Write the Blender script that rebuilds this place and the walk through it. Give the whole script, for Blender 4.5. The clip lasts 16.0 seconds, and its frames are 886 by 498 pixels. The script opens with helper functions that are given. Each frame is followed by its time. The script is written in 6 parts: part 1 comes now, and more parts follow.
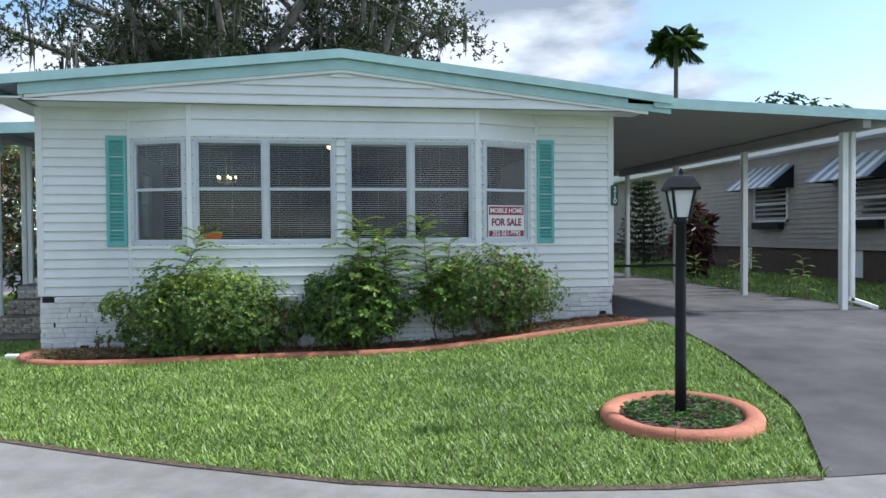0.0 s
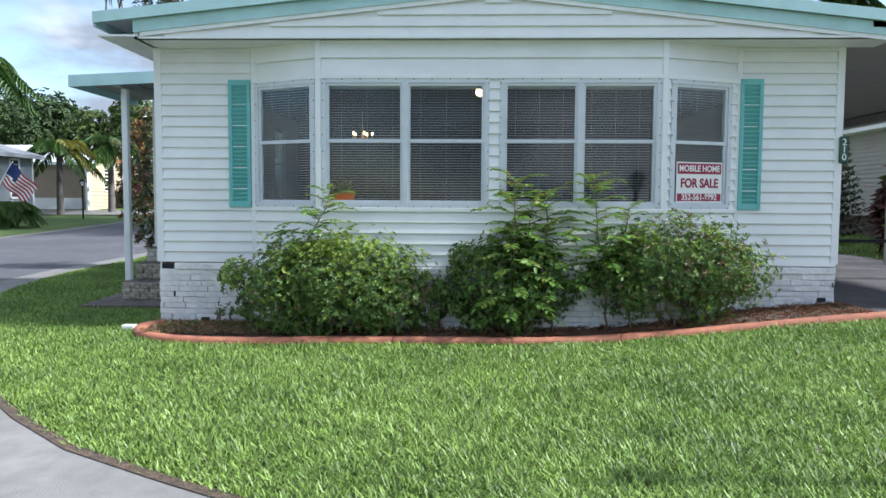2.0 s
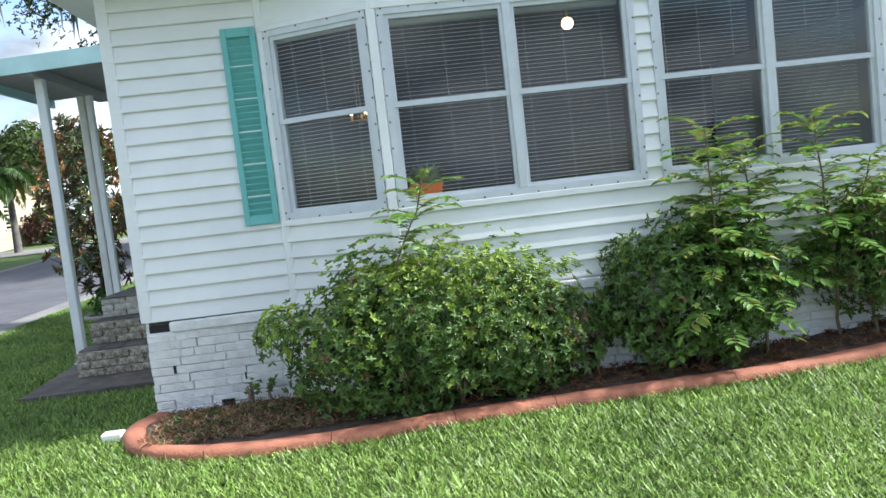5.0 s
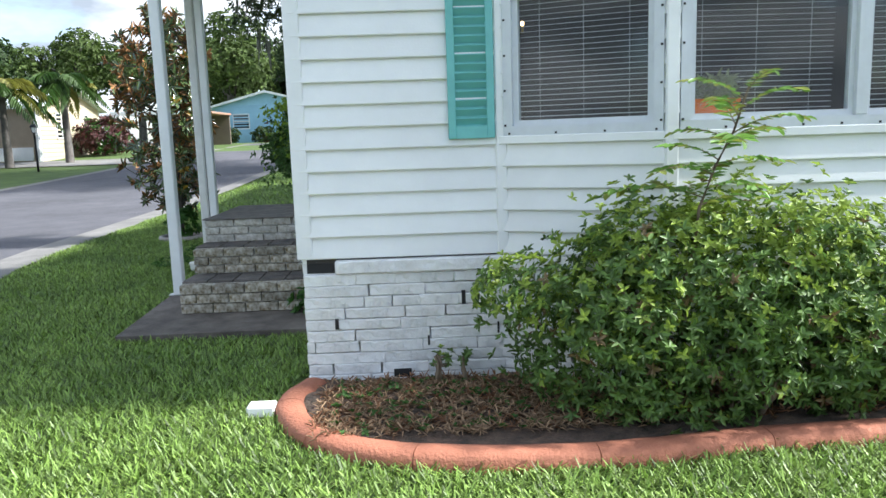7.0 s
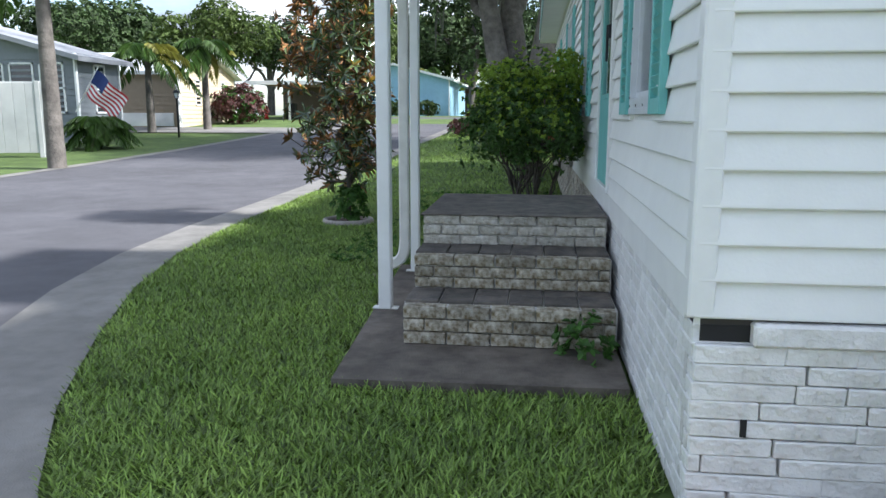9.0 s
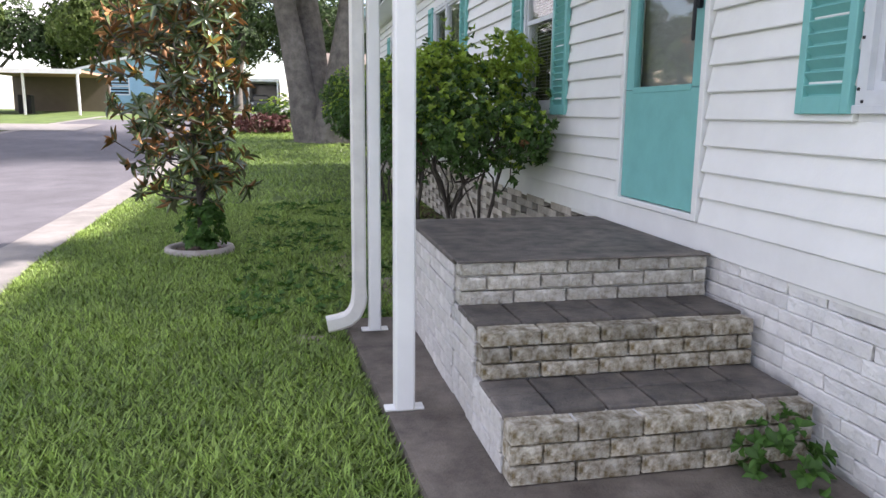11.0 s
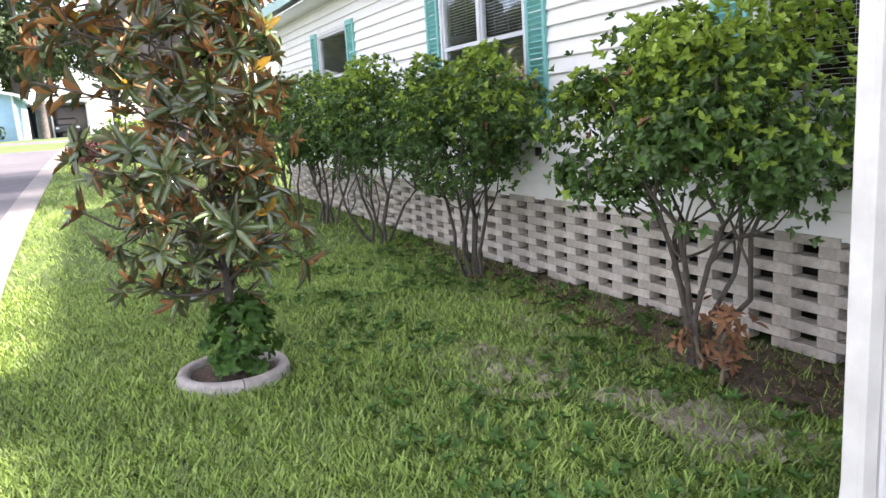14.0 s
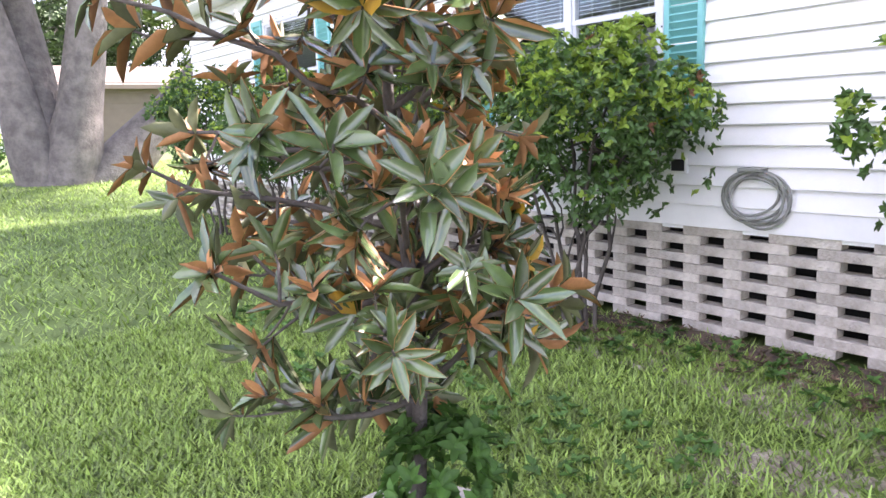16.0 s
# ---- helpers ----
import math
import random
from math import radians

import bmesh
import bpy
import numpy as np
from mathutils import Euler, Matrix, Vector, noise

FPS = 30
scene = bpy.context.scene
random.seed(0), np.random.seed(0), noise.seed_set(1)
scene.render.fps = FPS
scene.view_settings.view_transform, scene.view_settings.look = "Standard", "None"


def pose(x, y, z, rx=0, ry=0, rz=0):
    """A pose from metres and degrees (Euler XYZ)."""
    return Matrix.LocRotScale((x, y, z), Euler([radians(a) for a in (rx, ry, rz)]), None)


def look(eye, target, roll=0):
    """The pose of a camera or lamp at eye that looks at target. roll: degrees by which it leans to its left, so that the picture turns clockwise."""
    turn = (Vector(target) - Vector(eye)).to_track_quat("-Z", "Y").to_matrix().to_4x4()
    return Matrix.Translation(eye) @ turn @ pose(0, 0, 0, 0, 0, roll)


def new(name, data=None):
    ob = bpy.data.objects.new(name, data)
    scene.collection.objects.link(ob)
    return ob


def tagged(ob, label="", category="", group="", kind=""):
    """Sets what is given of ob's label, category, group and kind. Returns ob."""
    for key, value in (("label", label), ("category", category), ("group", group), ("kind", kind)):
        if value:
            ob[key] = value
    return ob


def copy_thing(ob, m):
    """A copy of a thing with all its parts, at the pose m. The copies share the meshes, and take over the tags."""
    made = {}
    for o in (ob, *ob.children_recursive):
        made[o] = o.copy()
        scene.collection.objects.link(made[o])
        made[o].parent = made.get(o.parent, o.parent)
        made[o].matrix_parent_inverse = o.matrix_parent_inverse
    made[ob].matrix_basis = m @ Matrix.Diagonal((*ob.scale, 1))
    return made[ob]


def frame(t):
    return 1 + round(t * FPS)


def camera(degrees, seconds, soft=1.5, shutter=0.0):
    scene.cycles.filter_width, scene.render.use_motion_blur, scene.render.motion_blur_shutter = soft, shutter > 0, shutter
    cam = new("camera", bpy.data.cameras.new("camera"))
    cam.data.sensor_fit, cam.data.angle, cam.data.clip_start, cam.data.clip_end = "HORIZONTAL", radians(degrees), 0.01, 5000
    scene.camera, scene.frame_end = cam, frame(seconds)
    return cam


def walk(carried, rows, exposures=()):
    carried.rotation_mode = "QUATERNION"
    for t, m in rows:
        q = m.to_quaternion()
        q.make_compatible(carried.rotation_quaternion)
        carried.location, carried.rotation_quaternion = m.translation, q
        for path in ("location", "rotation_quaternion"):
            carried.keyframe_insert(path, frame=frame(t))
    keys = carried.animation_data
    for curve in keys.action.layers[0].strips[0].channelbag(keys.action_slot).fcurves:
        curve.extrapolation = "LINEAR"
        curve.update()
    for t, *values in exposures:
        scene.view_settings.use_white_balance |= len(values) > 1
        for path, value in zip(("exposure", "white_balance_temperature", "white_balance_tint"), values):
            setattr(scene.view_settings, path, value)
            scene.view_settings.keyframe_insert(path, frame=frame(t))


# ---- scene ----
cam = camera(62.1, 16.0)
PATH = [
    (0, (0.229, 0.189, 1.376), (0.527, 2.166, 1.333), -0.4),
    (0.5, (0.251, 0.536, 1.351), (0.499, 2.52, 1.31), -0.1),
    (1, (0.24, 0.92, 1.323), (0.4, 2.913, 1.269), 0.1),
    (1.5, (0.264, 1.334, 1.342), (0.301, 3.332, 1.248), 0.2),
    (2, (0.07, 1.756, 1.325), (0.008, 3.75, 1.193), 0.3),
    (2.5, (-0.108, 2.166, 1.338), (-0.219, 4.156, 1.167), -0.1),
    (3, (-0.285, 2.591, 1.337), (-0.428, 4.579, 1.175), -0.7),
    (3.2, (-0.394, 2.732, 1.349), (-0.541, 4.721, 1.191), -1.0),
    (5.3, (-1.624, 4.532, 1.347), (-1.447, 6.517, 1.181), -6.3),
    (5.5, (-1.733, 4.662, 1.333), (-1.547, 6.639, 1.095), -5.5),
    (6.0, (-2.014, 5.025, 1.279), (-1.749, 6.981, 0.961), -3.6),
    (6.5, (-2.255, 5.368, 1.261), (-2.041, 7.332, 0.95), -3.0),
    (7.0, (-2.54, 5.718, 1.261), (-2.49, 7.694, 0.957), -1.9),
    (7.5, (-2.807, 6.082, 1.255), (-2.888, 8.053, 0.925), 0.4),
    (8.0, (-3.031, 6.468, 1.243), (-3.284, 8.42, 0.888), 2.2),
    (8.5, (-3.357, 6.821, 1.24), (-3.668, 8.765, 0.889), 1.7),
    (9.0, (-3.651, 7.212, 1.254), (-3.886, 9.166, 0.897), 0.1),
    (11.3, (-5.159, 9.1, 1.248), (-4.694, 11.012, 0.887), 0.5),
    (11.5, (-5.259, 9.28, 1.273), (-4.765, 11.184, 0.912), 0.2),
    (12.0, (-5.56, 9.714, 1.277), (-4.991, 11.595, 0.906), -0.7),
    (12.5, (-5.782, 10.18, 1.283), (-5.143, 12.035, 0.897), -1.7),
    (13.0, (-6.012, 10.667, 1.354), (-5.301, 12.493, 0.957), -3.0),
    (13.5, (-6.228, 11.163, 1.403), (-5.418, 12.949, 1.009), -3.8),
    (14.0, (-6.383, 11.647, 1.358), (-5.542, 13.424, 0.992), -3.6),
    (14.5, (-6.572, 12.193, 1.351), (-5.697, 13.957, 1.002), -3.0),
    (15.0, (-6.731, 12.764, 1.321), (-5.802, 14.497, 0.953), -1.2),
    (15.5, (-6.934, 13.346, 1.301), (-5.91, 15.029, 0.953), -0.3),
    (16.0, (-7.018, 13.905, 1.315), (-5.816, 15.467, 0.975), -2.3),
]
walk(cam, [(t, look(eye, target, roll)) for t, eye, target, roll in PATH], exposures=[(0.0, 0.62, 5800, 9), (3.0, 0.97, 5850, 9), (6.0, 1.15, 6000, 8), (8.0, 1.25, 6050, 9), (9.0, 1.1, 6050, 10), (11.5, 1.9, 6800, 24), (14.0, 2.45, 6900, 24), (15.5, 2.55, 7100, 25), (16.0, 2.95, 6500, 31)])


# ---- light ----
SUN_EL, SUN_AZ = 43.0, 94.0          # degrees; azimuth clockwise from +y


def sky_world():
    w = bpy.data.worlds.new("world")
    scene.world = w
    w.use_nodes = True
    nt = w.node_tree
    nt.nodes.clear()
    sky = nt.nodes.new("ShaderNodeTexSky")
    sky.sky_type = "NISHITA"
    sky.sun_disc = False
    sky.sun_elevation = radians(SUN_EL)
    sky.sun_rotation = radians(SUN_AZ)
    bg = nt.nodes.new("ShaderNodeBackground")
    bg.inputs["Strength"].default_value = 0.15
    out = nt.nodes.new("ShaderNodeOutputWorld")
    # broken cloud over the blue
    tc = nt.nodes.new("ShaderNodeTexCoord")
    mp = nt.nodes.new("ShaderNodeMapping")
    mp.inputs["Scale"].default_value = (1.0, 1.0, 2.6)
    n1 = nt.nodes.new("ShaderNodeTexNoise")
    n1.inputs["Scale"].default_value = 2.3
    n1.inputs["Detail"].default_value = 9.0
    n1.inputs["Roughness"].default_value = 0.55
    r1 = nt.nodes.new("ShaderNodeValToRGB")
    r1.color_ramp.elements[0].position, r1.color_ramp.elements[1].position = 0.43, 0.53
    n2 = nt.nodes.new("ShaderNodeTexNoise")
    n2.inputs["Scale"].default_value = 5.5
    n2.inputs["Detail"].default_value = 6.0
    r2 = nt.nodes.new("ShaderNodeValToRGB")
    r2.color_ramp.elements[0].position, r2.color_ramp.elements[1].position = 0.40, 0.58
    r2.color_ramp.elements[0].color = (1.9, 2.1, 2.4, 1)
    r2.color_ramp.elements[1].color = (4.5, 4.6, 4.75, 1)
    mix = nt.nodes.new("ShaderNodeMix")
    mix.data_type = "RGBA"
    L = nt.links.new
    L(tc.outputs["Generated"], mp.inputs["Vector"])
    L(mp.outputs["Vector"], n1.inputs["Vector"])
    L(mp.outputs["Vector"], n2.inputs["Vector"])
    L(n1.outputs["Fac"], r1.inputs["Fac"])
    L(n2.outputs["Fac"], r2.inputs["Fac"])
    L(r1.outputs["Color"], mix.inputs["Factor"])
    L(sky.outputs["Color"], mix.inputs["A"])
    L(r2.outputs["Color"], mix.inputs["B"])
    L(mix.outputs["Result"], bg.inputs["Color"])
    L(bg.outputs["Background"], out.inputs["Surface"])


sky_world()
sun = new("sun", bpy.data.lights.new("sun", "SUN"))
sun.data.energy, sun.data.angle, sun.data.color = 4.2, radians(4.0), (1.0, 0.96, 0.90)
_e, _a = radians(SUN_EL), radians(SUN_AZ)
sun.matrix_world = look((0, 0, 0), (-math.cos(_e) * math.sin(_a), -math.cos(_e) * math.cos(_a), -math.sin(_e)))


# ---- materials ----
def mat(name, colour, rough=0.6, var=0.15, scale=8.0, bump=0.0, bscale=60.0, metal=0.0, second=None, island=0.0, spec=0.5, stain=0.0, trans=0.0, coord="Object"):
    """Principled material: two scales of colour variation, bump, optional second colour in patches, per-object change."""
    m = bpy.data.materials.new(name)
    m.use_nodes = True
    nt = m.node_tree
    L = nt.links.new
    b = nt.nodes["Principled BSDF"]
    b.inputs["Roughness"].default_value = rough
    b.inputs["Metallic"].default_value = metal
    b.inputs["Specular IOR Level"].default_value = spec
    tc = nt.nodes.new("ShaderNodeTexCoord")
    n = nt.nodes.new("ShaderNodeTexNoise")
    n.inputs["Scale"].default_value = scale
    n.inputs["Detail"].default_value = 8.0
    n.inputs["Roughness"].default_value = 0.65
    L(tc.outputs[coord], n.inputs["Vector"])
    ramp = nt.nodes.new("ShaderNodeValToRGB")
    c = np.array(colour[:3])
    d = np.array(second[:3]) if second else c * (1 - var)
    ramp.color_ramp.elements[0].position, ramp.color_ramp.elements[1].position = 0.35, 0.65
    ramp.color_ramp.elements[0].color = (*d, 1)
    ramp.color_ramp.elements[1].color = (*np.minimum(c * (1 + var * 0.4), 1), 1)
    L(n.outputs["Fac"], ramp.inputs["Fac"])
    out = ramp.outputs["Color"]
    if stain:
        n3 = nt.nodes.new("ShaderNodeTexNoise")
        n3.inputs["Scale"].default_value = scale * 0.17
        n3.inputs["Detail"].default_value = 5.0
        L(tc.outputs[coord], n3.inputs["Vector"])
        r3 = nt.nodes.new("ShaderNodeMapRange")
        r3.inputs["From Min"].default_value, r3.inputs["From Max"].default_value = 0.35, 0.65
        r3.inputs["To Min"].default_value, r3.inputs["To Max"].default_value = 1 - stain, 1.0
        L(n3.outputs["Fac"], r3.inputs["Value"])
        mx = nt.nodes.new("ShaderNodeMix")
        mx.data_type, mx.blend_type = "RGBA", "MULTIPLY"
        mx.inputs["Factor"].default_value = 1.0
        L(out, mx.inputs["A"])
        L(r3.outputs["Result"], mx.inputs["B"])
        out = mx.outputs["Result"]
    if island:
        g = nt.nodes.new("ShaderNodeNewGeometry")
        oi = nt.nodes.new("ShaderNodeObjectInfo")
        ad = nt.nodes.new("ShaderNodeMath")
        ad.operation = "ADD"
        L(g.outputs["Random Per Island"], ad.inputs[0])
        L(oi.outputs["Random"], ad.inputs[1])
        fr = nt.nodes.new("ShaderNodeMath")
        fr.operation = "FRACT"
        L(ad.outputs[0], fr.inputs[0])
        r4 = nt.nodes.new("ShaderNodeMapRange")
        r4.inputs["To Min"].default_value, r4.inputs["To Max"].default_value = 1 - island, 1 + island * 0.6
        L(fr.outputs[0], r4.inputs["Value"])
        mx = nt.nodes.new("ShaderNodeMix")
        mx.data_type, mx.blend_type = "RGBA", "MULTIPLY"
        mx.inputs["Factor"].default_value = 1.0
        L(out, mx.inputs["A"])
        L(r4.outputs["Result"], mx.inputs["B"])
        out = mx.outputs["Result"]
    L(out, b.inputs["Base Color"])
    if bump:
        n2 = nt.nodes.new("ShaderNodeTexNoise")
        n2.inputs["Scale"].default_value = bscale
        n2.inputs["Detail"].default_value = 6.0
        L(tc.outputs[coord], n2.inputs["Vector"])
        bp = nt.nodes.new("ShaderNodeBump")
        bp.inputs["Strength"].default_value = bump
        bp.inputs["Distance"].default_value = 0.02
        L(n2.outputs["Fac"], bp.inputs["Height"])
        L(bp.outputs["Normal"], b.inputs["Normal"])
    if trans:
        b.inputs["Transmission Weight"].default_value = 0.0
        tl = nt.nodes.new("ShaderNodeBsdfTranslucent")
        L(out, tl.inputs["Color"])
        ms = nt.nodes.new("ShaderNodeMixShader")
        ms.inputs["Fac"].default_value = trans
        L(b.outputs["BSDF"], ms.inputs[1])
        L(tl.outputs["BSDF"], ms.inputs[2])
        L(ms.outputs["Shader"], nt.nodes["Material Output"].inputs["Surface"])
    return m


M_SIDING = mat("white_vinyl", (0.83, 0.84, 0.82), 0.45, 0.05, 3.0, 0.05, 90, stain=0.06, island=0.03)
M_TRIM = mat("white_trim", (0.83, 0.84, 0.83), 0.4, 0.05, 5.0, stain=0.05)
M_ALU = mat("window_aluminium", (0.62, 0.65, 0.68), 0.35, 0.08, 9.0, metal=0.0)
M_MINT = mat("mint_paint", (0.17, 0.48, 0.46), 0.5, 0.10, 5.0, 0.05, 80)
M_MINT2 = mat("mint_fascia", (0.46, 0.68, 0.68), 0.5, 0.12, 3.0, stain=0.08)
M_ROOF = mat("roof_metal", (0.66, 0.70, 0.70), 0.45, 0.1, 4.0)
# grey holds the shade under the carport and awning in the colour
M_SOFFIT = mat("shaded_underside", (0.36, 0.35, 0.345), 0.6, 0.1, 4.0)
M_GRASSG = mat("lawn_soil", (0.10, 0.155, 0.035), 0.95, 0.3, 1.3, 0.5, 40, second=(0.055, 0.09, 0.02))
M_ROAD = mat("asphalt", (0.125, 0.122, 0.135), 0.85, 0.2, 2.0, 0.4, 180, stain=0.25)
M_CONC = mat("concrete", (0.26, 0.248, 0.232), 0.85, 0.2, 4.0, 0.3, 120, stain=0.25)
M_DRIVE = mat("drive_concrete", (0.115, 0.106, 0.108), 0.75, 0.5, 1.6, 0.3, 120, stain=0.5)
M_SLAB = mat("old_slab", (0.20, 0.172, 0.145), 0.8, 0.3, 6.0, 0.4, 90, second=(0.10, 0.083, 0.07), stain=0.35)
M_BRICKW = mat("painted_brick", (0.82, 0.82, 0.81), 0.7, 0.12, 11.0, 0.9, 22, stain=0.12, island=0.10)
M_BRICKO = mat("weathered_white_brick", (0.66, 0.62, 0.55), 0.85, 0.25, 7.0, 0.6, 70, second=(0.42, 0.38, 0.32), island=0.10, stain=0.25)
M_MORTAR = mat("mortar_white", (0.60, 0.59, 0.57), 0.9, 0.2, 20.0, 0.4, 90)
# screw heads' own black; elsewhere shade in holes, painted as near-black
M_DARK = mat("shade_and_screw_black", (0.02, 0.02, 0.02), 0.9)
M_TERRA = mat("terracotta_edging", (0.50, 0.19, 0.11), 0.8, 0.2, 6.0, 0.4, 70, stain=0.3)
M_BLACK = mat("black_paint", (0.012, 0.014, 0.018), 0.4, 0.2, 8.0, spec=0.25)
M_MULCH = mat("mulch", (0.13, 0.085, 0.06), 0.95, 0.5, 14.0, 0.9, 60, second=(0.05, 0.04, 0.03))


# ---- mesh helpers ----
def part(name, bm, material, parent=None, label=""):
    me = bpy.data.meshes.new(name)
    bm.to_mesh(me)
    bm.free()
    for m in (material if isinstance(material, (list, tuple)) else [material]):
        me.materials.append(m)
    ob = new(name, me)
    if parent is not None:
        ob.parent = parent
    if label:
        ob["label"] = label
    return ob


def empty(name, loc=(0, 0, 0), rz=0.0):
    ob = new(name)
    ob.matrix_world = pose(*loc, 0, 0, rz)
    ob.empty_display_size = 0.1
    return ob


def add_box(bm, x0, x1, y0, y1, z0, z1, m=None, bevel=0.0):
    v = bmesh.ops.create_cube(bm, size=1.0)["verts"]
    t = Matrix.Translation(((x0 + x1) / 2, (y0 + y1) / 2, (z0 + z1) / 2)) @ Matrix.Diagonal((abs(x1 - x0), abs(y1 - y0), abs(z1 - z0), 1))
    bmesh.ops.transform(bm, matrix=(m @ t) if m is not None else t, verts=v)
    if bevel:
        e = list({e for q in v for e in q.link_edges})
        bmesh.ops.bevel(bm, geom=e, offset=bevel, segments=1, affect="EDGES", profile=0.5)
    return v


def box(x0, x1, y0, y1, z0, z1, bevel=0.0, m=None):
    bm = bmesh.new()
    add_box(bm, x0, x1, y0, y1, z0, z1, m, bevel)
    return bm


def smooth(t):
    t = min(1.0, max(0.0, t))
    return t * t * (3 - 2 * t)


def gz(x, y):
    """Height of the ground."""
    z = 0.27 * smooth((x - 0.5) / 4.0) * smooth((y - 3.0) / 5.5)
    z += 1.25 * smooth((y - 16.0) / 44.0)
    z += 0.16 * math.exp(-((x + 4.2) ** 2 + (y - 30.0) ** 2) / 9.0)
    return z


def extrude_poly(pts, z0, z1, m=None):
    """Upright prism over a plan outline."""
    bm = bmesh.new()
    lo = [bm.verts.new((x, y, z0)) for x, y in pts]
    hi = [bm.verts.new((x, y, z1)) for x, y in pts]
    bm.faces.new(list(reversed(lo)))
    bm.faces.new(hi)
    n = len(pts)
    for i in range(n):
        bm.faces.new((lo[i], lo[(i + 1) % n], hi[(i + 1) % n], hi[i]))
    bmesh.ops.recalc_face_normals(bm, faces=bm.faces)
    return bm


# ---- ground ----
XL, XR, YF, YB = -3.16, 3.86, 9.42, 24.6


def grid_sheet(name, xs, ys, zf, material, parent=None):
    bm = bmesh.new()
    rows = [[bm.verts.new((x, y, zf(x, y))) for x in xs] for y in ys]
    for j in range(len(ys) - 1):
        for i in range(len(xs) - 1):
            bm.faces.new((rows[j][i], rows[j][i + 1], rows[j + 1][i + 1], rows[j + 1][i]))
    for f in bm.faces:
        f.smooth = True
    return part(name, bm, material, parent)


_xs = [-900, -400, -200, -120, -80, -60, -45] + [-36 + 1.0 * i for i in range(68)] + [36, 45, 60, 90, 200, 400, 900]
_ys = [-900, -300, -100, -50, -30, -20] + [-12 + 1.0 * i for i in range(85)] + [80, 95, 120, 200, 400, 900]
# seen from the eye the lawn is one sheet to the horizon
ground = grid_sheet("ground", _xs, _ys, lambda x, y: gz(x, y) - 0.02, M_GRASSG)
tagged(ground, "green mown lawn ground between homes and road", "ground", kind="structure")


def ribbon(name, centre, half, lift, material):
    """A strip that follows the ground along the points of centre; half gives its offsets to the left at each point."""
    bm = bmesh.new()
    prev = None
    for i, (x, y) in enumerate(centre):
        a = centre[max(0, i - 1)]
        b = centre[min(len(centre) - 1, i + 1)]
        d = Vector((b[0] - a[0], b[1] - a[1])).normalized()
        nrm = Vector((-d.y, d.x))
        h0, h1 = half(y)
        row = []
        for k in range(9):
            s = h0 + (h1 - h0) * k / 8
            px, py = x + nrm.x * s, y + nrm.y * s
            row.append(bm.verts.new((px, py, gz(px, py) + lift)))
        if prev:
            for k in range(8):
                bm.faces.new((prev[k], row[k], row[k + 1], prev[k + 1]))
        prev = row
    bmesh.ops.recalc_face_normals(bm, faces=bm.faces)
    for f in bm.faces:
        if f.normal.z < 0:
            f.normal_flip()
        f.smooth = True
    return part(name, bm, material)


def apron(y):
    return float(np.interp(y, [3.5, 6.0, 9.0, 11.0, 14.0, 20.0, 40.0], [1.9, 1.7, 1.0, 0.62, 0.5, 0.42, 0.4]))


# the lawn's edge, from the drive along the front and round the corner to the back
edge = [(2.87, 3.85), (2.0, 3.86), (1.15, 3.98), (0.3, 4.25), (-0.65, 4.72), (-1.3, 5.08), (-2.0, 5.5), (-2.6, 6.02), (-3.25, 6.68), (-3.95, 7.5),
        (-4.65, 8.4), (-5.3, 9.36), (-5.67, 10.0), (-6.1, 11.0), (-6.54, 12.2), (-6.86, 13.5), (-7.06, 15.2), (-7.15, 17.5), (-7.22, 20.0), (-7.25, 24.0), (-7.2, 28.0), (-7.1, 33.0), (-6.9, 40.0), (-6.3, 52.0), (-4.0, 75.0)]
ext = [(14.0, 3.6), (8.0, 3.7), (4.5, 3.8)] + edge
gutter = ribbon("gutter", ext, lambda y: (0.0, apron(y)), 0.008, M_CONC)
tagged(gutter, "pale worn concrete gutter strip along the road", "gutter", kind="structure")
road = ribbon("road", ext, lambda y: (apron(y) - 0.01, 6.9), 0.0, M_ROAD)
tagged(road, "grey patched asphalt road curving past the homes", "road", kind="structure")

soil_edge = ribbon("lawn_edge", edge[:11], lambda y: (-0.03, 0.04), 0.014, M_MULCH)
tagged(soil_edge, "dark cut soil edge between lawn and gutter", "lawn edge", kind="structure")
far_gutter = ribbon("far_gutter", ext, lambda y: (6.7, 7.05), 0.008, M_CONC)
tagged(far_gutter, "pale concrete kerb strip on the far side of the road", "gutter", kind="structure")

# drive
def drive_left(y):
    return float(np.interp(y, [3.8, 5.1, 6.6, 8.6, 9.4, 30], [2.88, 3.58, 3.93, 4.2, 3.9, 3.9]))


bm = bmesh.new()
prev = None
for j in range(45):
    y = 3.84 + 0.36 * j
    x0 = drive_left(y)
    row = [bm.verts.new((x0 + (7.7 - x0) * i / 10, y, gz(x0 + (7.7 - x0) * i / 10, y) + 0.012)) for i in range(11)]
    if prev:
        for i in range(10):
            bm.faces.new((prev[i], prev[i + 1], row[i + 1], row[i])).smooth = True
    prev = row
drive = part("driveway", bm, M_DRIVE)
tagged(drive, "stained grey concrete driveway running under the carport", "driveway", kind="structure")


